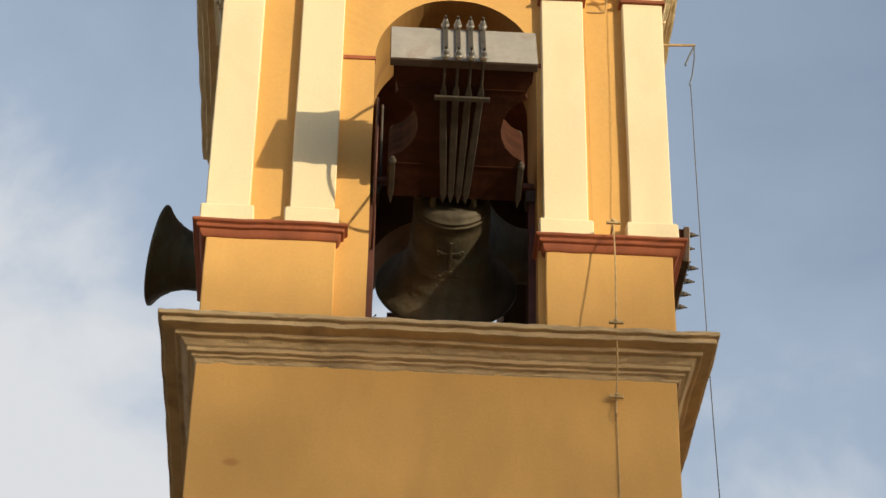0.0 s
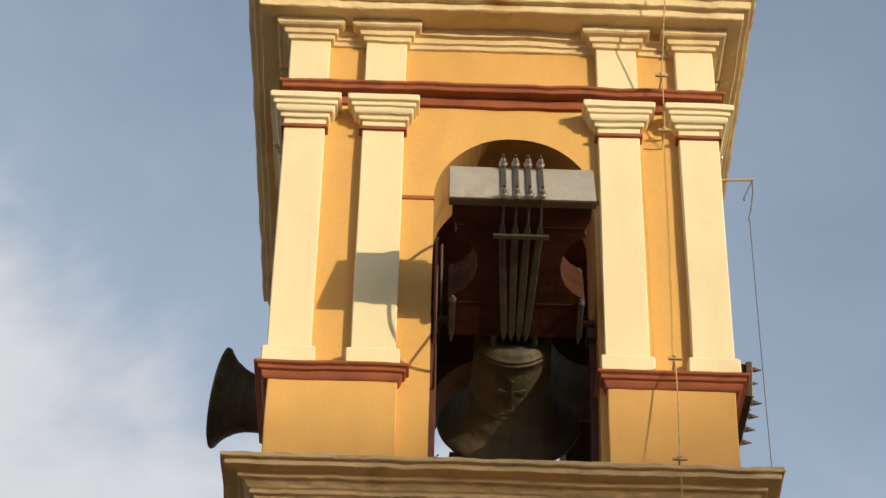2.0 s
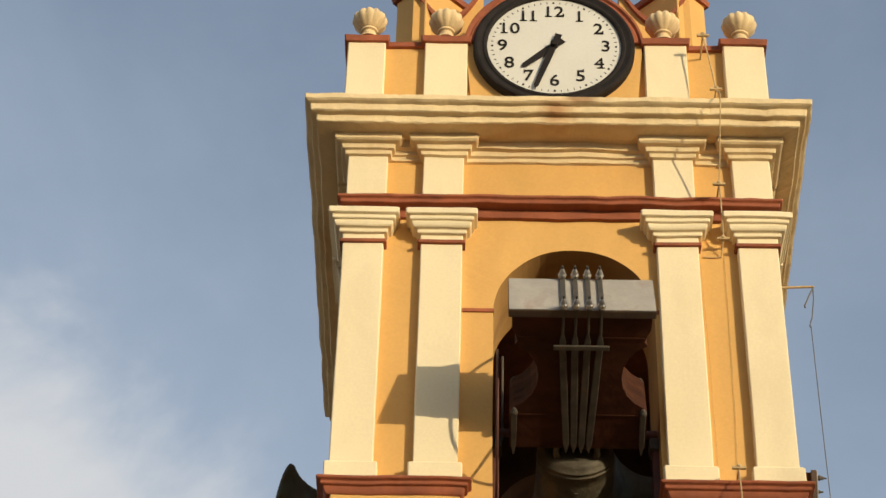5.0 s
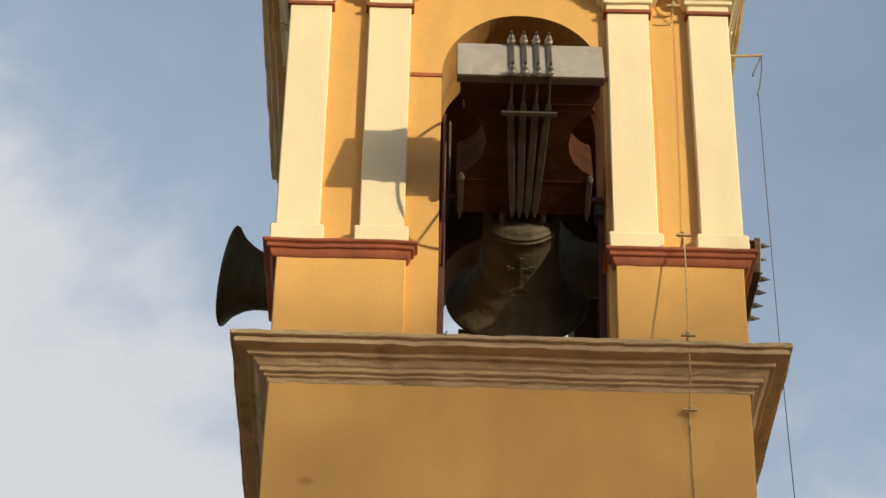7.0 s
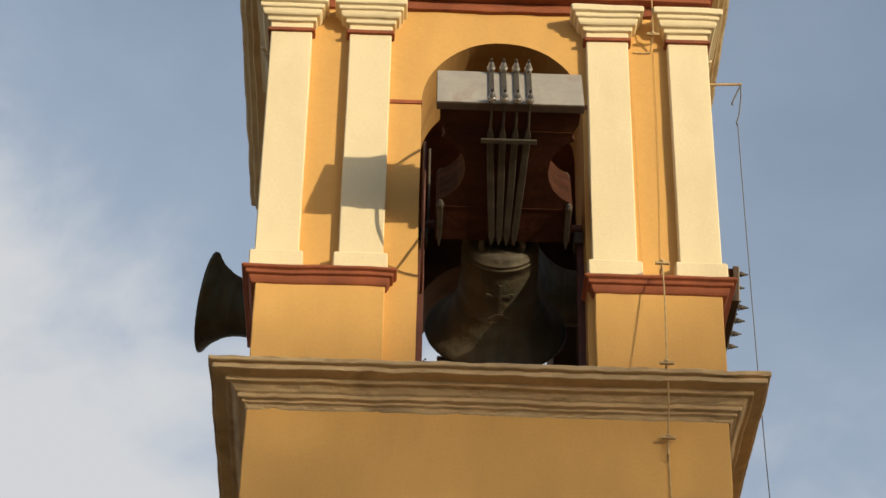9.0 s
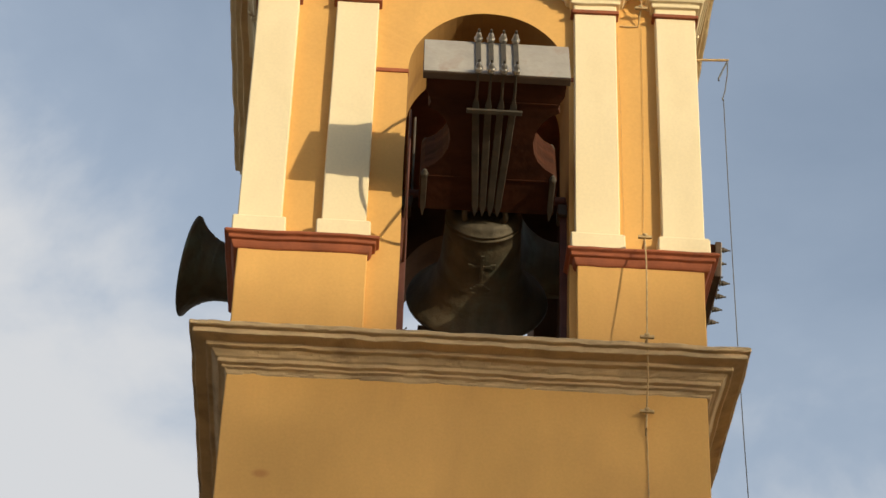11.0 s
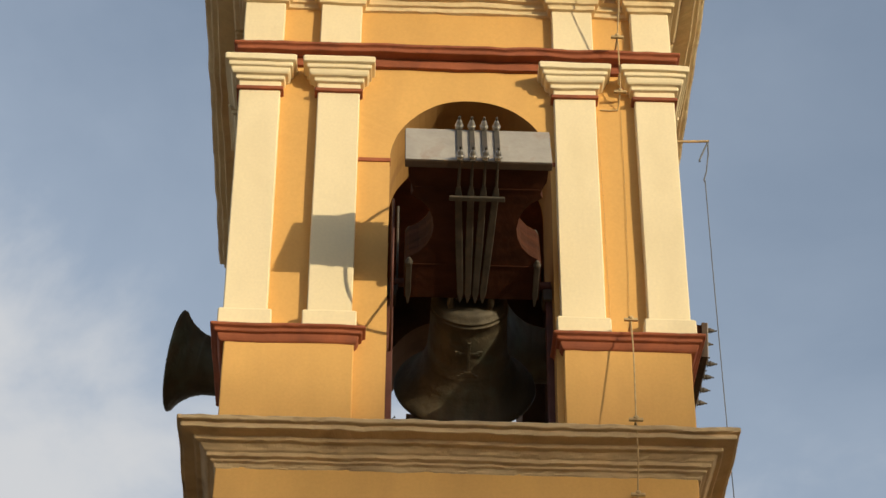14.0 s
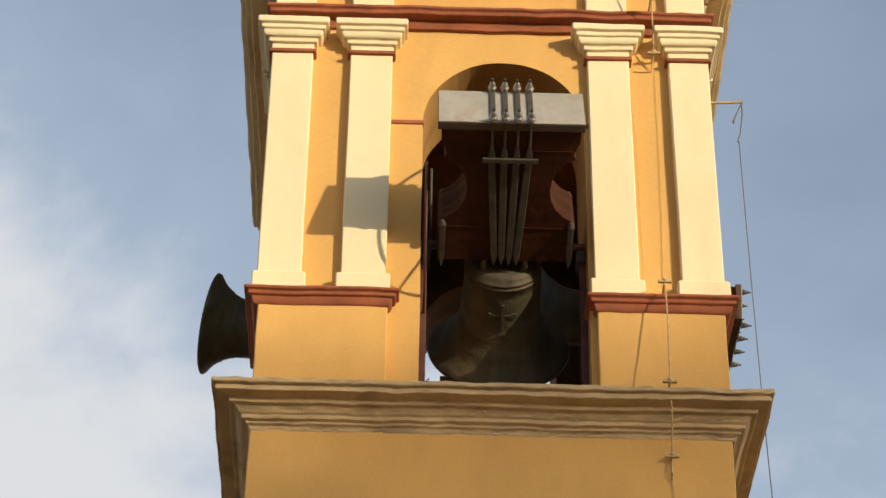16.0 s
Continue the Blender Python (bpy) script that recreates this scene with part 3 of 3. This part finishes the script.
for h in range(1, 13):
    a = math.radians(30 * h)
    for i, digit in enumerate(str(h)):
        me = text_mesh(digit, 0.180, 0.0 if digit == "4" else 0.0012)
        me.materials.clear()
        me.materials.append(BLACK)
        ob = new("numeral", me)
        ob.parent = clock
        shift = 0.0 if h < 10 else (i - 0.5) * (0.084 if h == 11 else 0.094)
        place = Matrix.Translation((0.436 * math.sin(a) + shift, -0.008, 0.408 * math.cos(a))) @ face_up
        ob.matrix_basis = place
        # the slab ends of the strokes
        xs = [v.co.x for v in me.vertices]
        ys = [v.co.y for v in me.vertices]
        x0, x1, y0, y1 = min(xs), max(xs), min(ys), max(ys)
        slabs = {"1": [(x1 - 0.038, x1 + 0.022, y0, y0 + 0.011)], "4": [(x1 - 0.062, x1 + 0.002, y0, y0 + 0.011)],
                 "7": [(x0, x0 + 0.010, y1 - 0.040, y1)], "2": [(x1 - 0.009, x1 + 0.003, y0, y0 + 0.036)], "5": [(x1 - 0.018, x1 - 0.008, y1 - 0.002, y1 + 0.012)]}
        for u0, u1, v0, v1 in slabs.get(digit, []):
            bm = box(u0, u1, v0, v1, -0.002, 0.002, 0)
            bm.transform(place)
            part("serif", bm, BLACK, clock)
for k in range(60):
    a = math.radians(6 * k)
    p = Vector((math.sin(a), 0, math.cos(a)))
    if k % 5 == 0:
        bm = lathe([(0.0, 0.003), (0.010, 0.003), (0.010, 0.0)], 10, m=Matrix.Translation(p * 0.523 + Vector((0, -0.005, 0))) @ face_up)
    else:
        bm = box(-0.003, 0.003, -0.003, 0, -0.010, 0.010, 0)
        bm.transform(Matrix.Translation(p * 0.523 + Vector((0, -0.004, 0))) @ pose(0, 0, 0, 0, math.degrees(a), 0))
    part("minute_mark", bm, BLACK, clock)


def pointer(name, angle, reach, tail, wide, y):
    bm = bmesh.new()
    outline = [(-wide * 0.62, -tail), (wide * 0.62, -tail), (wide * 0.45, 0.0), (wide * 0.62, 0.06), (wide * 0.42, reach - 0.03), (0.0, reach), (-wide * 0.42, reach - 0.03), (-wide * 0.62, 0.06), (-wide * 0.45, 0.0)]
    for yy in (y, y + 0.004):
        for x, z in outline:
            bm.verts.new((x, yy, z))
    bm.verts.ensure_lookup_table()
    n = len(outline)
    bm.faces.new(bm.verts[:n])
    bm.faces.new(list(reversed(bm.verts[n:])))
    for k in range(n):
        bm.faces.new((bm.verts[k], bm.verts[n + k], bm.verts[n + (k + 1) % n], bm.verts[(k + 1) % n]))
    bm.transform(pose(0, 0, 0, 0, angle, 0))
    part(name, bm, BLACK, clock, "black pointer")


pointer("hour_pointer", 227, 0.375, 0.10, 0.058, -0.018)
pointer("minute_pointer", 198, 0.535, 0.13, 0.050, -0.030)
part("pointer_hub", lathe([(0.0, 0.065), (0.03, 0.062), (0.035, 0.0)], 16, m=face_up), BLACK, clock)


# ---- scallop-shell finials ----
def shell_finial():
    ob = thing("shell_finial", pose(0, 0, 0), "cream plaster scallop-shell finial on a red pier cap", "finial", "shell finials on the attic")
    part("foot", lathe([(0.0, 0.0), (0.092, 0.0), (0.092, 0.018), (0.066, 0.034), (0.054, 0.055), (0.058, 0.085), (0.076, 0.095), (0.076, 0.112), (0.055, 0.125), (0.0, 0.125)], 24), SHELL, ob)
    bm = bmesh.new()
    loops = []
    for i in range(16):
        u = i / 15
        z = 0.112 + 0.205 * u
        r = 0.046 + 0.100 * math.sin(math.pi * (0.03 + 0.94 * u ** 1.12)) ** 0.72
        rib = 0.04 + 0.12 * u
        loops.append([bm.verts.new((r * (1 + rib * (abs(math.cos(6 * a)) - 0.6)) * math.cos(a), r * (1 + rib * (abs(math.cos(6 * a)) - 0.6)) * math.sin(a), z + 0.012 * u * abs(math.cos(6 * a)))) for a in [2 * math.pi * k / 84 for k in range(84)]])
    for a, b in zip(loops, loops[1:]):
        for k in range(84):
            bm.faces.new((a[k], a[(k + 1) % 84], b[(k + 1) % 84], b[k]))
    bm.faces.new(loops[-1])
    bm.faces.new(list(reversed(loops[0])))
    part("shell", bm, SHELL, ob, "ribbed scallop shell", smooth=True)
    return ob


first = shell_finial()
SPOTS = [(-1.60, 0.115), (-0.94, 0.115), (0.918, 0.115), (1.575, 0.115), (-1.60, BACK - 0.13), (-0.94, BACK - 0.13), (0.918, BACK - 0.13), (1.575, BACK - 0.13)]
first.matrix_basis = pose(*SPOTS[0], 5.485)
for i, (x, y) in enumerate(SPOTS[1:]):
    copy_thing(first, pose(x, y, 5.485, 0, 0, 11 * i))


# ---- the bells ----
def flat_bar(line, y, half):
    """A flat upright bar through (x, z, half width), its faces at y plus and minus half."""
    bm = bmesh.new()
    rings = [[bm.verts.new((x + w * a, y + half * b, z)) for a, b in ((-1, -0.5), (-0.8, -1), (0.8, -1), (1, -0.5), (1, 0.5), (0.8, 1), (-0.8, 1), (-1, 0.5))] for x, z, w in line]
    for lo, hi in zip(rings, rings[1:]):
        for k in range(8):
            bm.faces.new((lo[k], lo[(k + 1) % 8], hi[(k + 1) % 8], hi[k]))
    bm.faces.new(list(reversed(rings[0])))
    bm.faces.new(rings[-1])
    return bm


def church_bell(label, wheeled=True):
    """A bell under a wooden yoke; the origin is the middle of its axle, x along the axle, -y its face."""
    ob = thing("church_bell", pose(0, 0, 0), label, "bell", "bells in the tower")
    outer = [(0.0, -0.115), (0.17, -0.118), (0.240, -0.135), (0.274, -0.165), (0.282, -0.200), (0.289, -0.202), (0.289, -0.214), (0.284, -0.217), (0.286, -0.235), (0.293, -0.237), (0.293, -0.250), (0.288, -0.253), (0.291, -0.34), (0.296, -0.46), (0.304, -0.60), (0.318, -0.70), (0.328, -0.712), (0.328, -0.724), (0.334, -0.745), (0.366, -0.82), (0.389, -0.845), (0.391, -0.857), (0.437, -0.92), (0.497, -0.975), (0.541, -1.005), (0.550, -1.03), (0.530, -1.04)]
    inner = [(0.46, -1.0), (0.37, -0.88), (0.29, -0.72), (0.265, -0.5), (0.255, -0.25), (0.20, -0.18), (0.0, -0.165)]
    body = part("bell_body", lathe([(r, -0.115 + 0.95 * (z + 0.115)) for r, z in outer + inner], 64), BRONZE, ob, "weathered bronze bell", smooth=True)
    bm = box(-0.012, 0.012, -0.313, -0.27, -0.61, -0.36, 0.003)
    box(-0.075, 0.075, -0.307, -0.26, -0.472, -0.450, 0.003, bm)
    for x, z in ((0, -0.362), (-0.082, -0.460), (0.082, -0.460)):
        box(x - 0.020, x + 0.020, -0.304, -0.26, z - 0.020, z + 0.020, 0.004, bm)
    for k in (0, 1, 2):
        box(-0.03 - 0.022 * k, 0.03 + 0.022 * k, -0.314, -0.27, -0.632 - 0.018 * k, -0.612 - 0.018 * k, 0.002, bm)
    for v in bm.verts:
        v.co.y += 0.012 - 0.055 * (-v.co.z - 0.36)
    part("cross_relief", bm, BRONZE, body, "raised cross")
    bm = tube([(0, 0, -0.17), (0, 0.0, -0.5), (0, 0, -0.86)], [0.016, 0.02, 0.03])
    bmesh.ops.create_uvsphere(bm, u_segments=16, v_segments=10, radius=0.062, matrix=Matrix.Translation((0, 0, -0.93)) @ Matrix.Diagonal((1, 1, 1.25, 1)))
    part("clapper", bm, IRON, ob, "iron clapper", smooth=True)
    for x, y, turn in ((-0.11, -0.12, 55), (0.11, -0.12, -55), (-0.11, 0.12, -55), (0.11, 0.12, 55), (-0.17, 0.0, 0), (0.17, 0.0, 0)):
        part("canon", torus(0.075, 0.024, Matrix.Translation((x, y, -0.07)) @ pose(0, 0, 0, 90, 0, turn), 20, 8), BRONZE, ob, smooth=True)
    # yoke: a thick board with a round bite out of each side
    W, H, T = 0.50, 1.17, 0.20
    side = [(W, -0.02), (W, 0.29)]
    for k in range(0, 15):
        a = math.radians(-60 - 240 * k / 14 + 0)
        side.append((W + 0.075 + 0.275 * math.cos(a), 0.60 + 0.285 * math.sin(a)))
    side = [p for p in side if p[0] <= W + 1e-6]
    side += [(W - 0.045, 0.90), (W - 0.03, 0.95), (W - 0.005, 1.0), (W, 1.107)]
    outline = side + [(-x, z) for x, z in reversed(side)]
    bm = bmesh.new()
    for y in (-T, T):
        for x, z in outline:
            bm.verts.new((x, y, z))
    bm.verts.ensure_lookup_table()
    n = len(outline)
    bm.faces.new(bm.verts[:n])
    bm.faces.new(list(reversed(bm.verts[n:])))
    for k in range(n):
        bm.faces.new((bm.verts[k], bm.verts[n + k], bm.verts[n + (k + 1) % n], bm.verts[(k + 1) % n]))
    yoke = part("yoke", bm, WOOD, ob, "dark red wooden yoke with rounded cut-outs")
    for z in (0.27, 0.93):
        for y in (-1, 1):
            part("beam_edge", box(-W + 0.05, W - 0.05, y * T - 0.004, y * T + 0.004, z - 0.006, z + 0.006, 0.002), WOOD, yoke)
    part("yoke_top", box(-W - 0.025, W + 0.025, -T - 0.02, T + 0.02, 1.105, H - 0.006, 0.006), WOOD_TOP, yoke, "greyed top board")
    part("top_sheet", box(-W - 0.022, W + 0.022, -T - 0.017, T + 0.017, H - 0.004, H + 0.004, 0.002), TOP_PAINT, yoke, "chalky white painted top face")
    bolts = (-0.135, -0.045, 0.045, 0.135) if wheeled else (-0.39, -0.13, 0.13, 0.39)
    for x in bolts:
        part("tie_plate", box(x - 0.020, x + 0.020, -T - 0.045, T + 0.045, H + 0.004, H + 0.020, 0.004), IRON, yoke, "steel plate under the nuts")
    for y in (-1, 1):
        part("crossbar", box(-0.20, 0.20, y * (T + 0.036) - 0.012, y * (T + 0.036) + 0.012, 0.85, 0.885, 0.005), IRON, yoke)
        for i, x in enumerate(bolts):
            foot = x * (0.62 if wheeled else 0.35)
            face = y * (T + 0.012)
            bm = flat_bar([(foot, -0.05, 0.004), (foot, 0.03, 0.024), (0.5 * (foot + x), 0.45, 0.027), (x, 0.90, 0.024), (x, 0.985, 0.006)], face, 0.007)
            tube([(x, face, 0.97), (x, face, 1.04), (x, face, 1.285)], [0.011, 0.011, 0.009], 8, bm)
            part("tie_bolt", bm, IRON, yoke, "flat spear-ended iron strap")
            part("nut", lathe([(0.0, 1.262), (0.010, 1.262), (0.019, 1.246), (0.024, 1.224), (0.031, 1.214), (0.031, 1.204), (0.027, 1.200), (0.027, 1.190), (0.0, 1.190)], 10, m=Matrix.Translation((x, face, 0))), STEEL if wheeled else IRON, yoke, "bright domed steel nut" if wheeled else "")
    for x in (-1, 1):
        for y in (-1, 1):
            px = x * (W - 0.03)
            bm = flat_bar([(px, -0.07, 0.005), (px, 0.02, 0.020), (px, 0.29, 0.022)], y * (T + 0.01), 0.007)
            lathe([(0.0, 0.335), (0.012, 0.33), (0.022, 0.312), (0.028, 0.30), (0.028, 0.285), (0.0, 0.285)], 10, bm, Matrix.Translation((px, y * (T + 0.01), 0)))
            part("strap", bm, IRON, ob)
        part("axle_pin", tube([(x * (W - 0.1), 0, -0.03), (x * (W + (0.10 if wheeled else 0.24)), 0, -0.03)], 0.032, 14), DARK_IRON, ob)
    if not wheeled:
        return ob
    # the turning wheel beside the yoke
    wx = -W - 0.092
    rim = torus(0.605, 0.013, Matrix.Translation((wx, 0, -0.02)) @ pose(0, 0, 0, 0, 90, 0), 64, 8, flat=0.8)
    wheel = part("wheel", rim, DARK_IRON, ob, "dark iron turning wheel", smooth=True)
    for k in range(5):
        a = math.radians(20 + 72 * k)
        part("spoke", tube([(wx, 0.04 * math.cos(a), -0.02 + 0.04 * math.sin(a)), (wx, 0.60 * math.cos(a), -0.02 + 0.60 * math.sin(a))], 0.010, 6), DARK_IRON, wheel)
    return ob


AXLE = Vector((0.110, 0.22, 1.52))
bell = church_bell("weathered bronze bell swung inwards, its wooden yoke leaning out")
bell.matrix_basis = pose(AXLE.x, AXLE.y, AXLE.z, 69, 0, 0)
side_bell = church_bell("dark bronze bell swung mouth outwards from a side arch", False)
side_bell.matrix_basis = Matrix.Translation((-1.46, BACK / 2, 1.68)) @ pose(0, 0, 0, 0, 0, -90) @ pose(0, 0, 0, -100, 0, 0) @ Matrix.Scale(0.76, 4)
tagged(copy_thing(side_bell, Matrix.Translation((1.20, BACK / 2, 1.93)) @ pose(0, 0, 0, 0, 0, 90) @ pose(0, 0, 0, 93, 0, 0)), "dark bronze bell, its bolted yoke swung out of a side arch")
tagged(copy_thing(side_bell, Matrix.Translation((0.10, BACK - 0.42, 1.30)) @ pose(0, 0, 0, 0, 0, 180) @ pose(0, 0, 0, 5, 0, 0)), "bronze bell hanging in the rear arch against the sky")


# bell stands: iron posts each side of the opening carry the axle
def bell_stand(m, high=1.5):
    ob = thing("bell_stand", m, "dark red iron posts that carry a bell", "bell stand", "bell stands in the arches")
    for x in (-1, 1):
        post = part("post", box(x * 0.595 - 0.028, x * 0.595 + 0.028, -0.045, 0.045, 0.0, high, 0.005), DARK_IRON, ob)
        part("bearing", box(x * 0.595 - 0.05, x * 0.595 + 0.05, -0.075, 0.075, high - 0.14, high - 0.04, 0.012), IRON, post)
    part("rod", tube([(-0.545, -0.06, high - 0.08), (-0.545, -0.06, high + 0.7)], 0.010, 8), IRON, ob, "thin steel rod")
    return ob


bell_stand(Matrix.Translation((0.104, 0.30, 0.012)))
bell_stand(Matrix.Translation((-1.46, BACK / 2, 0.012)) @ pose(0, 0, 0, 0, 0, -90), 1.74)
bell_stand(Matrix.Translation((1.20, BACK / 2, 0.012)) @ pose(0, 0, 0, 0, 0, 90), 2.0)

# ---- cables and small fittings ----
cond = thing("conductor_cable", pose(0, 0, 0), "tan conductor cable held by small brass standoffs", "cable")
HOLD = [(1.217, -0.18, 5.29), (1.289, -0.20, 4.65), (1.254, -0.19, 3.62), (1.277, -0.02, 3.20)]
LIP = (1.281, -0.46, 4.353)
HOLD2 = [(1.246, -0.140, 0.958), (1.224, -0.275, 0.031), (1.243, -0.040, -0.427)]


def sag(a, b, drop=0.0, n=8, seed=1.0):
    a, b = Vector(a), Vector(b)
    out = []
    for k in range(n + 1):
        t = k / n
        p = a.lerp(b, t)
        p.x += drop * math.sin(math.pi * t) + 0.006 * noise.noise(p * 4 + Vector((seed, 0, 0)))
        out.append(p)
    return out


for i, chain in enumerate((HOLD, HOLD2)):
    for a, b in zip(chain, chain[1:]):
        line = sag(a, b, 0.006)
        if a[2] > LIP[2] > b[2]:
            line = sag(a, LIP, 0.0, 5) + sag(LIP, b, 0.004, 6)[1:]
        part("cable", tube(line, 0.006, 6), CABLE, cond)
# this elbow is the cast shadow of standoff and cable, modelled as a bar
part("cable", tube([(1.277, -0.02, 3.20), (1.27, 0.04, 3.13), (1.262, 0.068, 3.09), (1.20, 0.070, 3.085), (1.125, 0.070, 3.09)], 0.006, 6), CABLE, cond)
part("cable", tube(sag((1.285, 0.070, 3.10), (1.258, 0.070, 0.93), 0.012, 14), 0.0015, 6), THIN, cond)
part("cable", tube(sag((1.10, 0.070, 3.02), (1.125, 0.070, 1.06), 0.004, 12, 3), 0.0015, 6), THIN, cond)
part("cable", tube(sag((1.245, -0.012, -0.45), (1.24, -0.012, -6.0), 0.01, 20, 5), 0.004, 6), CABLE, cond)
part("cable", tube([(1.245, -0.03, -0.43), (1.236, -0.05, -0.56), (1.238, -0.015, -0.60)], 0.007, 6), CABLE, cond)
for x, y, z in HOLD + HOLD2:
    stand = part("standoff", tube([(x, y - 0.005, z), (x + 0.0, 0.09 if z > 3 else min(y + 0.12, 0.03), z - 0.015)], 0.008, 8), CABLE, cond, "brass standoff with a clamp")
    bm = box(x - 0.05, x + 0.05, y - 0.018, y + 0.006, z - 0.011, z + 0.011, 0.005)
    lathe([(0.0, 0.016), (0.018, 0.012), (0.022, 0.0), (0.018, -0.012), (0.0, -0.016)], 10, bm, Matrix.Translation((x, y - 0.006, z + 0.012)))
    part("clamp", bm, CABLE, stand)
arm = thing("wall_bracket", pose(0, 0, 0), "thin metal bracket arm with a hanging wire", "bracket")
part("arm", tube([(1.62, 1.346, 3.80), (1.95, 1.346, 3.826), (2.21, 1.346, 3.84)], 0.011, 8), CABLE, arm)
part("hook", tube([(2.205, 1.346, 3.84), (2.16, 1.346, 3.74), (2.115, 1.346, 3.63), (2.118, 1.346, 3.615)], 0.008, 6), WIRE, arm)
part("hook", tube([(2.20, 1.346, 3.84), (2.195, 1.346, 3.7), (2.165, 1.346, 3.5), (2.14, 1.346, 3.42), (2.15, 1.346, 3.40)], 0.006, 6), WIRE, arm)
part("wire", tube([(2.15, 1.346, 3.42), (2.152, 1.346, 2.6), (2.156, 1.346, 1.8), (2.162, 1.346, 1.0), (2.172, 1.346, 0.2), (2.186, 1.346, -0.5), (2.22, 1.346, -3.0), (2.26, 1.346, -9.6)], 0.0042, 6), WIRE, arm)

# small lamp-like fitting at the foot of the opening
fit_up = thing("floodlight", pose(-0.40, -0.06, 0.04), "small grey fitting on the cornice at the foot of the arch", "lamp")
part("housing", box(-0.05, 0.06, -0.03, 0.05, 0.0, 0.045, 0.008), IRON, fit_up)
part("bracket", tube([(-0.055, 0, 0.0), (-0.06, -0.02, 0.07), (-0.04, -0.02, 0.09)], 0.008, 6), IRON, fit_up)


# ---- unseen trees added towards the sun: open crowns half shade the tower's foot ----
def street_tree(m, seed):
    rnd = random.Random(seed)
    ob = thing("tree", m, "unseen tall tree with an open leafy crown, added to shade the tower", "tree", "trees across the street")
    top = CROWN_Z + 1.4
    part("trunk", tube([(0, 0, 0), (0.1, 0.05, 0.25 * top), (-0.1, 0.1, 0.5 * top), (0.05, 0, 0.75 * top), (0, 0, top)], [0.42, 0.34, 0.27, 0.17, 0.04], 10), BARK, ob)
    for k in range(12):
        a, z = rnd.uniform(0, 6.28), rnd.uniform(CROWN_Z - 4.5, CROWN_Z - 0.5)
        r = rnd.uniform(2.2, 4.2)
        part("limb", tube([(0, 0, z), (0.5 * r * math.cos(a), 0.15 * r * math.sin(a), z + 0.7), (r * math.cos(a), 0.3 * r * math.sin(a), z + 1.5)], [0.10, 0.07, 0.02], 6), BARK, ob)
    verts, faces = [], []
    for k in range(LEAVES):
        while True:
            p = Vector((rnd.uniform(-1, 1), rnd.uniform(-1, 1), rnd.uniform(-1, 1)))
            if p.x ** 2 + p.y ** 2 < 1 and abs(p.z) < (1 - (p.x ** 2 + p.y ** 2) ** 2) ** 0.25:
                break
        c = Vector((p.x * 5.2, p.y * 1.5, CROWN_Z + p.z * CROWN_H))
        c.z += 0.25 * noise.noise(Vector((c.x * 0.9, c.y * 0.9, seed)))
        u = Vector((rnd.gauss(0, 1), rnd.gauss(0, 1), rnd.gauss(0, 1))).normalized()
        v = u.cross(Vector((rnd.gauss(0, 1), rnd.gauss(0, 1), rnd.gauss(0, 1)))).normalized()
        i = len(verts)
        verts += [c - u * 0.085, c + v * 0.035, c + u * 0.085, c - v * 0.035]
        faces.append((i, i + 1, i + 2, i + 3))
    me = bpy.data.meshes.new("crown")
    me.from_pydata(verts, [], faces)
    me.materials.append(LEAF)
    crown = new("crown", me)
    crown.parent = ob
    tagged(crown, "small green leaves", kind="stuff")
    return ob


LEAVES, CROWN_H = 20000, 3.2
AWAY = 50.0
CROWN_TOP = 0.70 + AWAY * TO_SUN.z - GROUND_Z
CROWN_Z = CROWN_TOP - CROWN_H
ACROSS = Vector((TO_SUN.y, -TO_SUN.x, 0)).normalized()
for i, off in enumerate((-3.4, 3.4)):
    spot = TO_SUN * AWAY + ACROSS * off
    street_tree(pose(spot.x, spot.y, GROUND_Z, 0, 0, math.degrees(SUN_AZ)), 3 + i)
